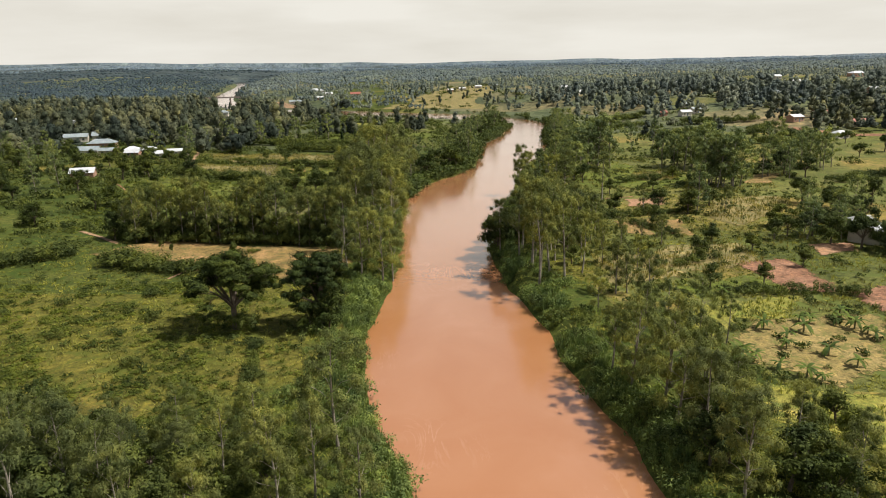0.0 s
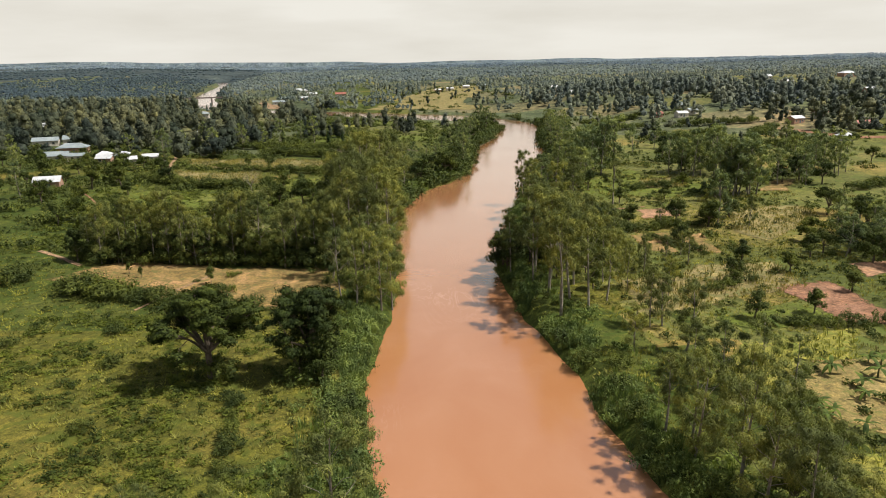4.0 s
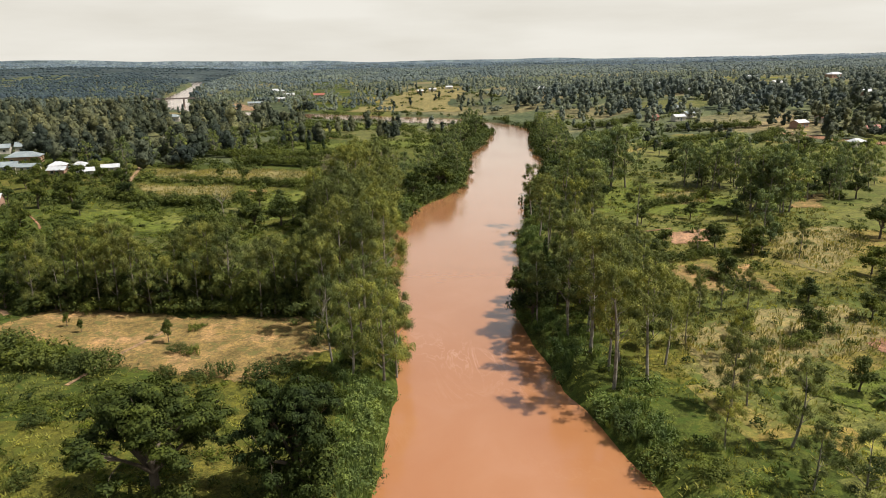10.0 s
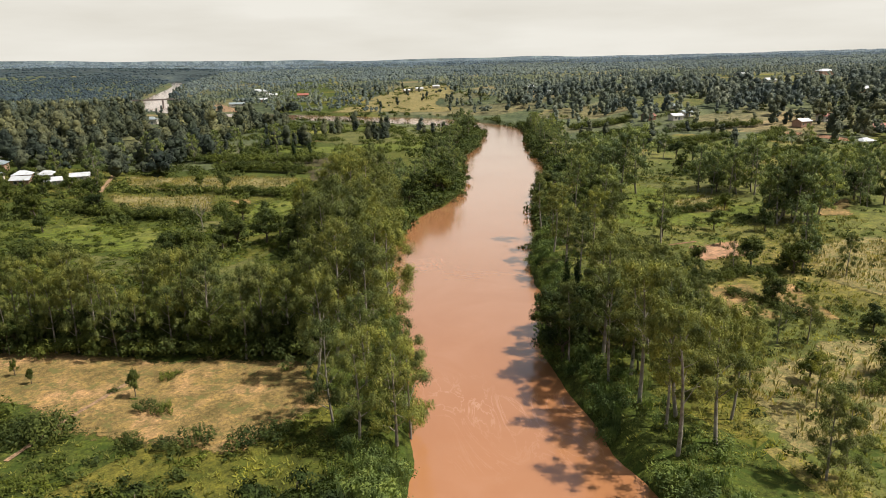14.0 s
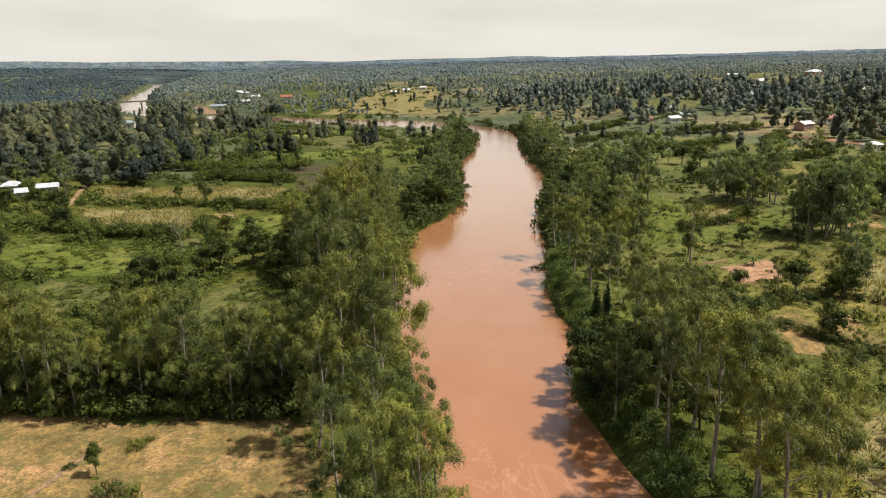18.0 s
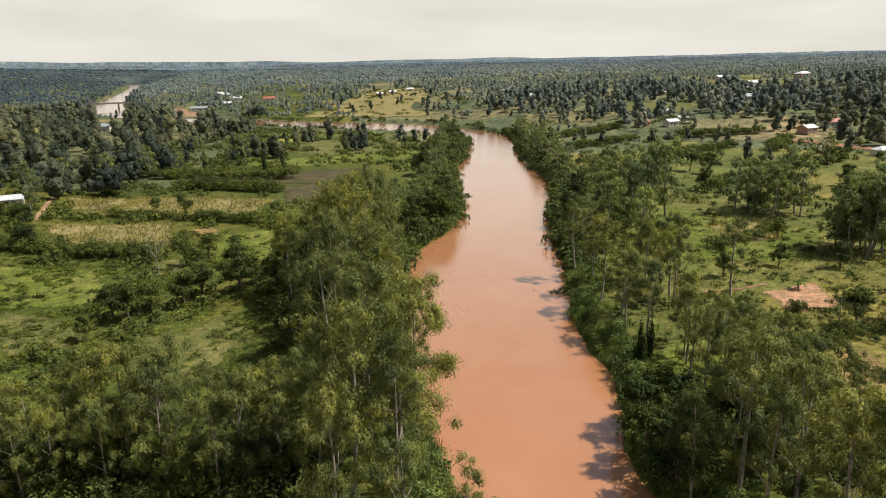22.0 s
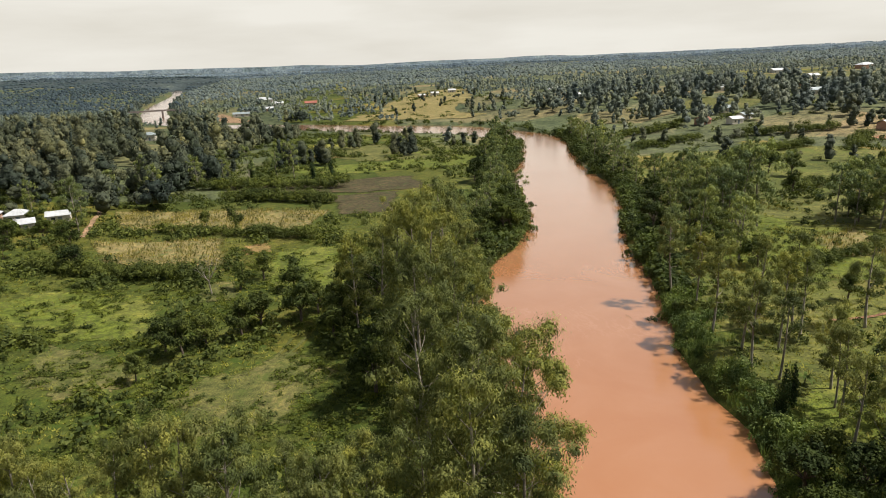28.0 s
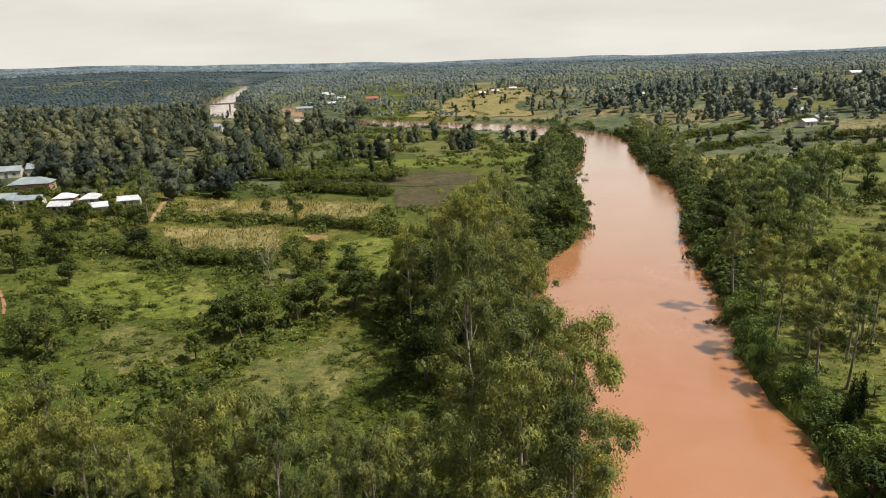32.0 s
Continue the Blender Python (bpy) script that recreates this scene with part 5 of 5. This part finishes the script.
def stand(seed, trees, reach, parts, per, size, low, high, forms=("tall", "round"), up=0.3, fine=True):
    """A few trees standing together."""
    rng = np.random.default_rng(seed)
    lobes = []
    for k in range(trees):
        a, d = k * 2.4 + rng.uniform(-0.5, 0.5), reach * math.sqrt((k + 0.2) / trees) if trees > 1 else 0.0
        form = forms[(seed + k) % len(forms)]
        h = rng.uniform(low, high) * (1.0 if form in ("tall", "column") else 0.72)
        lobes += [(x + math.cos(a) * d, y + math.sin(a) * d, z, r, t) for x, y, z, r, t in crown_lobes(rng, form, h, parts)]
    return lobed(rng, lobes, per, size, up, fine)


TREE = [stand(s, 1, 0, 6, 34, 0.55, 9.0, 13.5, ("tall", "round", "round", "tall", "broad"), 0.3, False) for s in range(12)]
SLIM = [stand(s + 100, 1, 0, 6, 34, 0.5, 10.0, 15.0, ("tall",), 0.3, False) for s in range(5)]
SPIRE = [stand(s + 120, 1, 0, 4, 30, 0.5, 10.0, 13.0, ("column",), 0.3, False) for s in range(3)]
MID = [stand(s + 20, 1, 0, 5, 16, 0.75, 8.0, 13.5, ("tall", "round", "tall"), 0.3, False) for s in range(12)]
FAR = [stand(s + 40, 6, 11.0, 3, 3.5, 1.2, 5.0, 10.5, ("round", "tall", "round"), 1.0, False) for s in range(10)]
FARTHER = [stand(s + 60, 5, 12.0, 1, 0.5, 2.6, 8.0, 14.0, ("round",), 1.4, False) for s in range(8)]
HILL = [stand(s + 80, 6, 28.0, 1, 0, 6.0, 14.0, 24.0, ("round",), 1.6, False) for s in range(6)]


def grove(label, shapes, x, y, scale, mat, kin=0.5, spread=0.25, stretch=None, seed=0):
    """Far trees on the ground as one body of woodland, each tree with its own tone."""
    rng = np.random.default_rng(seed + len(x))
    z = ground_z(x, y) - 0.3
    pick, turn = rng.integers(0, len(shapes), len(x)), rng.uniform(0, 6.28, len(x))
    tone = np.clip(kin + 0.22 * waves(x, y, 45, 7) + spread * rng.normal(size=len(x)), 0, 1)
    vs, fs, ns, ks, n = [], [], [], [], 0
    for k, (v, f, m) in enumerate(shapes):
        i = np.flatnonzero(pick == k)
        c, s = np.cos(turn[i])[:, None], np.sin(turn[i])[:, None]
        sc = scale[i][:, None]
        st = sc if stretch is None else sc * stretch
        vs.append(np.stack([(v[None, :, 0] * c - v[None, :, 1] * s) * sc + x[i][:, None], (v[None, :, 0] * s + v[None, :, 1] * c) * sc + y[i][:, None], v[None, :, 2] * st + z[i][:, None]], 2).reshape(-1, 3))
        ns.append(np.stack([m[None, :, 0] * c - m[None, :, 1] * s, m[None, :, 0] * s + m[None, :, 1] * c, np.broadcast_to(m[None, :, 2], (len(i), len(m)))], 2).reshape(-1, 3))
        fs.append((f[None] + (np.arange(len(i)) * len(v))[:, None, None]).reshape(-1, 3) + n)
        ks.append(np.repeat(tone[i], len(v)))
        n += len(i) * len(v)
    me = mesh_of("woodland", np.concatenate(vs), np.concatenate(fs), mat, True, None, np.concatenate(ns), (("kin", np.concatenate(ks)),))
    return tagged(new("woodland", me), label, "trees", kind="stuff")


def jittered(rng, x0, x1, y0, y1, gap):
    gx, gy = np.meshgrid(np.arange(x0, x1, gap), np.arange(y0, y1, gap))
    return (gx + rng.uniform(-0.45, 0.45, gx.shape) * gap).ravel(), (gy + rng.uniform(-0.45, 0.45, gx.shape) * gap).ravel()


def wooded(x, y, size, seed, level):
    return waves(x, y, size, seed) + 0.5 * waves(x, y, size * 0.3, seed + 1) > level


def open_view(x, y):
    """The open reaches: the water's near shore at the far bend, and the flats before the bridge."""
    flat = (y > 425) & (y < 700) & (x > -75) & (x < 105) & (river_gap(x, y) < 34) & ((x - 120) * 420 + (y - 480) * 300 < 0)
    flat |= (y > 550) & (y < 800) & (x > -10 - 0.117 * (y - 99)) & (x < -10 - 0.02 * (y - 99)) & (river_gap(x, y) < 60)
    return flat | ((y > 440) & (y < 880) & (np.abs(x + 0.187 * y - 4 + 7 * waves(x, y, 22, 19)) < 6 + 0.011 * y))


# left: village and field woods
HOMES = ((-94, 299), (-86, 297), (-77, 297), (-118, 331), (-91, 287), (-107, 302), (-141, 362), (-71, 378), (-31, 425), (-47, 544))


def by_homes(x, y, side=7.0, front=16.0):
    hit = np.zeros(len(x), bool)
    for hx, hy in HOMES:
        hit |= (np.abs(x - hx) < side) & (y - hy < 6) & (y - hy > -front)
    return hit


x, y = jittered(rng, -215, -50, 160, 316, 8.2)
keep = (river_gap(x, y) > 7) & ~in_field(x, y) & (x > -0.62 * y - 20) & ~by_homes(x, y)
keep &= (x < -54 - 0.04 * (y - 160)) & (rng.random(len(x)) < 0.62) & wooded(x, y, 22, 33, -0.15)
for k, (px, py) in enumerate(zip(x[keep].tolist(), y[keep].tolist())):
    kind = ("round", "fruit", "gum_mid", "fruit", "round")[k % 5]
    plant(kind, px, py, RNG.uniform(9, 13) if kind == "gum_mid" else RNG.uniform(4.5, 8.5), k % 3)
x, y = jittered(rng, -420, 20, 304, 700, 6.6)
edge_x = -34 + 12 * waves(x, y, 26, 23) + np.where(y > 470, 0.10 * (y - 470), 0)
keep = (x < edge_x) & (river_gap(x, y) > 7) & ~in_field(x, y) & (x > -0.62 * y - 30) & ~open_view(x, y) & ~by_homes(x, y)
keep &= (rng.random(len(x)) < np.where(y < 335, 0.5, 0.88)) & wooded(x, y, 22, 31, np.where(y < 430, -0.5, -0.42))
x, y = x[keep], y[keep]
slim = rng.random(len(x)) < 0.22
near = y < 455
dark = (x > -80) & (y < 420)
for label, sel, shapes, kin in (("tall dark trees standing among the village houses", near & dark, TREE, 0.22), ("mixed olive-green trees behind the village", near & ~dark & ~slim, TREE, 0.5), ("slender grey-green gum trees in the village", near & ~dark & slim, SLIM, 0.62), ("dense green woods towards the bridge", ~near, MID, 0.55)):
    grove(label, shapes, x[sel], y[sel], 0.5 + 0.85 * rng.random(sel.sum()) ** 1.3, M_FAR, kin, 0.32)
x, y = np.array((-98, -112, -60, -56, -150, -160, -126, -84, -20, -16, -175, -190.0)), np.array((470, 455, 405, 408, 520, 524, 480, 430, 398, 401, 505, 512.0))
grove("narrow dark cypresses above the village roofs", SPIRE, x, y, rng.uniform(0.9, 1.25, len(x)), M_FAR, 0.05, 0.05)
px, py = [], []
for cx, cy, r, n in ((-22, 545, 9, 6), (34, 462, 12, 7), (-12, 394, 9, 10), (34, 405, 8, 7), (-24, 500, 10, 12), (76, 440, 8, 6), (12, 446, 6, 5)):
    a, d = rng.uniform(0, 6.28, n), r * np.sqrt(rng.random(n))
    px.append(cx + np.cos(a) * d * 1.4)
    py.append(cy + np.sin(a) * d * 0.6)
x, y = np.concatenate(px), np.concatenate(py)
keep = river_gap(x, y) > np.where(y > 430, 20, 4)
x, y = x[keep], y[keep]
grove("loose stands of slender trees on the river-bend meadow", SLIM, x, y, rng.uniform(0.5, 0.9, len(x)), M_FAR, 0.4)
x, y = spread_points(rng, 2600, -130, 8, 158, 380)
keep = (river_gap(x, y) > 5) & ~in_field(x, y) & (rng.random(len(x)) < np.where(wooded(x, y, 18, 35, 0.1), 0.8, 0.18))
x, y = x[keep], y[keep]
stuff("thicket", "rough scrub between the left fields", "bushes", scattered(SCRUB, x, y, rng.uniform(0.35, 1.0, len(x)), rng), M_BUSH)
# right: open plain with hedgerows, then a belt of farm trees with houses
def belt_edge(x, y):
    """Positive behind the edge of the wooded belt east of the plain."""
    return 18 + x - np.interp(y, (150, 260, 333, 370, 404, 438, 497, 560), (330, 290, 268, 276, 260, 230, 203, 180)) + 9 * waves(x, y, 30, 43)


x, y = jittered(rng, 70, 760, 150, 620, 7.4)
deep = belt_edge(x, y)
keep = (river_gap(x, y) > 24) & ~in_field(x, y) & (x < 1.25 * y + 20)
dens = np.where(deep > 0, np.where(wooded(x, y, 34, 41, -0.35), 0.88, 0.14), np.where(wooded(x, y, 24, 45, np.where(y > 250, 0.42, 0.75)), 0.5, np.where(y > 230, 0.06, 0.015)))
keep &= rng.random(len(x)) < dens
x, y, deep = x[keep], y[keep], deep[keep]
near = (y < 300) & (x < 240)
for k, (px, py) in enumerate(zip(x[near].tolist(), y[near].tolist())):
    kind = ("round", "fruit", "gum_mid")[k % 3]
    plant(kind, px, py, RNG.uniform(9, 14) if kind == "gum_mid" else RNG.uniform(4.5, 8.5), k % 3)
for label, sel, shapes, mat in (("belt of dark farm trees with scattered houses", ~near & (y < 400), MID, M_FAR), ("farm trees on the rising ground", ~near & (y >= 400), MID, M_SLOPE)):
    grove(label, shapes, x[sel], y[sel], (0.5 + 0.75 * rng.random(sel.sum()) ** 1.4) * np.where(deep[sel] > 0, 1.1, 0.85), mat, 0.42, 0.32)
x, y = spread_points(rng, 5000, 40, 420, 90, 520)
row = np.abs(np.sin(x * 0.055 + 0.9 * np.sin(y * 0.021))) < 0.13
row |= np.abs(np.sin(y * 0.06 + 0.9 * np.sin(x * 0.025))) < 0.15
keep = (river_gap(x, y) > 8) & ~in_field(x, y) & (x < 1.25 * y + 20) & (rng.random(len(x)) < np.where(row, 0.5, 0.06))
x, y = x[keep], y[keep]
stuff("thicket", "low hedges and scrub between the plots", "bushes", scattered(SCRUB, x, y, rng.uniform(0.3, 0.9, len(x)) * np.where(y > 240, 1.35, 1.0), rng), M_BUSH)
# far woods on the rising ground
x, y = jittered(rng, -1000, 1950, 500, 1650, 18.5)
south = (x - 120) * 420 + (y - 480) * 300 < 0
keep = (river_gap(x, y) > 12) & ~in_field(x, y) & (x > -0.62 * y - 40) & (x < 1.3 * y + 40) & ~open_view(x, y) & ~(south & (x > -420) & (y < 700)) & ~((x > 60) & (y < 620) & (x < 760))
keep &= rng.random(len(x)) < np.where(wooded(x, y, 80, 51, np.where(south, -0.9, np.where(y > 950, -0.6, -0.3))), 0.95, np.where(south, 0.5, np.where(y > 950, 0.3, 0.12)))
x, y = x[keep], y[keep]
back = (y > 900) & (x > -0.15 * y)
# west stands take the leaf colour with cloud shadow painted in
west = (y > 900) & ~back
for label, sel, shapes, mat in (("patchwork of dark trees on far slopes", ~back & ~west, FAR, M_SLOPE), ("woods higher up the slopes, painted blue-green with haze", back, FARTHER, M_MIDFAR), ("dense forest down the valley, cloud shadow and haze painted into its leaves", west, FARTHER, M_VALLEY_SHADE)):
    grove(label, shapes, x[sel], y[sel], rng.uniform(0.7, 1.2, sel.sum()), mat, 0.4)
x, y = jittered(rng, -260, -40, 690, 1250, 8.0)
gap = river_gap(x, y)
keep = (gap > 3) & (gap < 22) & ~in_field(x, y) & ~((x > -10 - 0.117 * (y - 99)) & (y < 760)) & ((x + 0.187 * y - 4 > 0) | (x + 0.187 * y - 4 < -15) | (y > 880)) & (rng.random(len(x)) < 0.7)
x, y = x[keep], y[keep]
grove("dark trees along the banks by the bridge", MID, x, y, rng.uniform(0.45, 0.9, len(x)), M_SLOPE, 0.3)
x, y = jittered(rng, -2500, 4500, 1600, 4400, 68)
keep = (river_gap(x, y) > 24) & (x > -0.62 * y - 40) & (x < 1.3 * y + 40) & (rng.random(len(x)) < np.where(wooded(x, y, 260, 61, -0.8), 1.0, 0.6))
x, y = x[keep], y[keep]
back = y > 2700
# the low valley side gets the painted cloud-shadow colour too
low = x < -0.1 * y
for label, sel, mat in (("forest on the hills, haze blue painted into its leaves", ~back & ~low, M_DISTANT), ("forest filling the far valley, painted dark for cloud shadow", ~back & low, M_VALLEY_SHADE), ("forest on the farthest ridge, painted pale with haze", back, M_HAZY)):
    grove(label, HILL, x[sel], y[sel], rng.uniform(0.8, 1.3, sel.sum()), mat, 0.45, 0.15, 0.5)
x, y = rng.uniform(40, 165, 46), rng.uniform(610, 830, 46)
grove("bushy trees dotted over the hillside field", MID, x, y, rng.uniform(0.25, 0.8, 46), M_FAR, 0.3)
# bushes inside the far bend
x, y = spread_points(rng, 3600, -60, 100, 355, 640)
keep = (river_gap(x, y) > 3) & ~(open_view(x, y) & (river_gap(x, y) < 26) & (rng.random(len(x)) < 0.93)) & ((x - 120) * 420 + (y - 480) * 300 < 0)
keep &= rng.random(len(x)) < np.where(wooded(x, y, 13, 37, 0.15), 0.8, 0.1)
x, y = x[keep], y[keep]
stuff("thicket", "low bushes on the river bend meadow", "bushes", scattered(SCRUB, x, y, rng.uniform(0.3, 1.0, len(x)), rng), M_BUSH)
x, y = rng.uniform(40, 165, 150), rng.uniform(600, 830, 150)
keep = river_gap(x, y) > 8
x, y = x[keep], y[keep]
stuff("thicket", "scrubby bushes on the hillside field", "bushes", scattered(SCRUB, x, y, rng.uniform(0.4, 1.2, len(x)), rng), M_BUSH)


def fan(seed, blades, reach, tall, lean=0.5, width=0.12, plain=False):
    """A tuft of narrow blades, 1 unit high."""
    rng = np.random.default_rng(seed)
    a, u = rng.uniform(0, 6.28, blades), rng.random(blades)
    root = np.stack([np.cos(a) * reach * 0.3, np.sin(a) * reach * 0.3, np.zeros(blades)], 1)
    tip = np.stack([np.cos(a) * reach * (0.4 + lean * u), np.sin(a) * reach * (0.4 + lean * u), tall * (0.6 + 0.4 * rng.random(blades))], 1)
    side = np.stack([-np.sin(a), np.cos(a), np.zeros(blades)], 1) * width
    mid = root * 0.45 + tip * 0.55 + (0, 0, tall * 0.12)
    if plain:
        return np.stack([root - side, root + side, tip], 1).reshape(-1, 3), np.arange(blades * 3).reshape(-1, 3)
    v = np.stack([root - side * 0.5, mid - side, tip, mid + side], 1).reshape(-1, 3)
    return v, np.arange(blades * 4).reshape(-1, 4)


# reeds and tall grass on the banks
REED = [fan(s, 22, 0.6, 1.0, 0.5, 0.03) for s in range(5)]
px, py = [], []
for line, sgn in ((LEFT_LINE, -1), (RIGHT_LINE, 1)):
    some = line[(line[:, 1] > 30) & (line[:, 1] < 300)]
    for _ in range(26):
        q = pushed(some, 0) + rng.normal(size=some.shape) * 1.2
        off = rng.gamma(1.6, 1.5, len(some)) + 0.15
        q = q + off[:, None] * (pushed(some, sgn) - some)
        px.append(q[:, 0])
        py.append(q[:, 1])
x, y = np.concatenate(px), np.concatenate(py)
keep = (river_gap(x, y) > 0.2) & (waves(x, y, 7, 71) > -0.5)
x, y = x[keep], y[keep]
stuff("reeds", "tall pale green reeds and elephant grass on the banks", "reeds", scattered(REED, x, y, rng.uniform(0.8, 1.5, len(x)), rng, rng.uniform(0.9, 2.0, len(x))), M_REED)
# bank bushes
keep = rng.random(len(x)) < np.where(y < 200, 0.36, 0.16)
x, y = x[keep], y[keep]
SMALL = [clumps(np.random.default_rng(s), [(0, 0, 0.45), (0.5, 0.2, 0.4), (-0.4, 0.4, 0.5), (0.1, -0.5, 0.4)], [0.55, 0.45, 0.5, 0.45], 70, 0.3, 0.2, 0.75, 0.55, 0.6) for s in range(4)]
BANK_BUSH = [clumps(np.random.default_rng(s + 300), [(0, 0, 0.45), (0.5, 0.2, 0.4), (-0.4, 0.4, 0.5), (0.1, -0.5, 0.4)], [0.55, 0.45, 0.5, 0.45], 230, 0.15, -0.2, 0.8, 0.55, 0.45) for s in range(4)]
stuff("thicket", "tangled green bushes along the water's edge", "bushes", scattered(BANK_BUSH, x, y, rng.uniform(1.0, 2.5, len(x)), rng), M_BANK)
px, py = [], []
for line, sgn in ((LEFT_LINE, -1), (RIGHT_LINE, 1)):
    some = line[(line[:, 1] > 200) & (line[:, 1] < 640)]
    for _ in range(5):
        off = rng.uniform(0.2, 6.5, len(some))
        q = some + off[:, None] * (pushed(some, sgn) - some) + rng.normal(size=some.shape) * 0.8
        px.append(q[:, 0])
        py.append(q[:, 1])
x, y = np.concatenate(px), np.concatenate(py)
keep = (river_gap(x, y) > 0.4) & ~((y > 466) & (rng.random(len(x)) < 0.86))
x, y = x[keep], y[keep]
stuff("thicket", "dark green riverside scrub hanging over the banks", "bushes", scattered(SCRUB, x, y, rng.uniform(0.4, 1.1, len(x)), rng), M_BUSH)
x, y = rng.uniform(42, 150, 900), rng.uniform(58, 290, 900)
keep = (river_gap(x, y) > 6) & ~in_field(x, y, (M_MAIZE, M_YELLOW, M_LUSH, M_STRAW))
x, y = x[keep], y[keep]
stuff("thicket", "weedy bushes dotted over the right-hand plots", "bushes", scattered(SMALL, x, y, rng.uniform(0.5, 1.5, len(x)), rng), M_BUSH)
# rough grass and weeds
TUFT = [fan(s + 30, 5, 0.75, 0.45, 0.8, 0.12, True) for s in range(5)]
x, y = rng.uniform(-80, 115, 64000), 38 + 250 * rng.random(64000) ** 1.5
lush = waves(x, y, 9, 81)
keep = (river_gap(x, y) > 1.5) & ~in_field(x, y, (M_LUSH, M_DRYGRASS)) & (lush + rng.random(len(x)) > -0.1) & (rng.random(len(x)) < np.where(y < 170, 1.0, 0.7))
x, y = x[keep], y[keep]
stuff("grass", "rough green grass and weeds", "grass", scattered(TUFT, x, y, rng.uniform(0.4, 1.0, len(x)), rng, rng.uniform(0.35, 1.2, len(x))), M_TUFT)
x, y = spread_points(rng, 5600, -90, 125, 40, 300)
keep = (river_gap(x, y) > 2.5) & ~in_field(x, y, (M_LUSH, M_DRYGRASS)) & (waves(x, y, 14, 91) + 0.6 * rng.random(len(x)) > 0.35)
x, y = x[keep], y[keep]
stuff("thicket", "low weeds and saplings in rough grass", "bushes", scattered(SMALL, x, y, rng.uniform(0.5, 1.3, len(x)), rng), M_BUSH)
x, y = rng.uniform(-75, 3, 7600), 38 + 224 * rng.random(7600) ** 1.4
keep = (river_gap(x, y) > 3) & ~in_field(x, y, (M_LUSH, M_DRYGRASS)) & (waves(x, y, 6, 97) + 0.7 * rng.random(len(x)) > 0.3) & ((y < 122) | (y > 160))
x, y = x[keep], y[keep]
stuff("weeds", "clumpy yellow-green weeds all over the meadow", "weeds", scattered(SMALL, x, y, rng.uniform(0.6, 1.6, len(x)), rng, rng.uniform(0.35, 1.0, len(x))), M_WEED)
# crops standing in rows on the fields
STALK = [fan(s + 60, 7, 0.7, 1.0, 0.9, 0.07) for s in range(4)]
x, y = rng.uniform(44, 150, 9000), rng.uniform(70, 260, 9000)
keep = (river_gap(x, y) > 12) & ~in_field(x, y, (M_LUSH,)) & wooded(x, y, 17, 95, 0.25)
x, y = x[keep], y[keep]
stuff("crops", "patchy maize and tall dry weeds between the plots", "crops", scattered(STALK, x, y, rng.uniform(0.6, 1.1, len(x)), rng, rng.uniform(0.5, 1.2, len(x))), M_CROP)
for mat, leaf, label, gap, tall in ((M_MAIZE, M_CROP, "dry maize plants in rows", 0.85, 1.15), (M_YELLOW, M_CROP_GREEN, "yellow-green low crop plants", 0.9, 0.9)):
    xs, ys = [], []
    for ring, m in FIELDS:
        if m is mat and ring[:, 1].max() < 320:
            gx, gy = np.meshgrid(np.arange(ring[:, 0].min(), ring[:, 0].max(), gap), np.arange(ring[:, 1].min(), ring[:, 1].max(), gap))
            a = 0.45
            cx, cy = ring.mean(0)
            qx = cx + ((gx - cx) * math.cos(a) - (gy - cy) * math.sin(a) * 1.3).ravel()
            qy = cy + ((gx - cx) * math.sin(a) + (gy - cy) * math.cos(a) * 1.3).ravel()
            ok = inside(ring, qx, qy) & (rng.random(len(qx)) < 0.55 + 0.4 * waves(qx, qy, 7, 103))
            xs.append(qx[ok])
            ys.append(qy[ok])
    x, y = np.concatenate(xs), np.concatenate(ys)
    x, y = x + rng.normal(size=len(x)) * 0.12, y + rng.normal(size=len(x)) * 0.12
    stuff("crops", label, "crops", scattered(STALK, x, y, rng.uniform(0.7, 1.2, len(x)), rng, tall * rng.uniform(0.7, 1.15, len(x))), leaf)
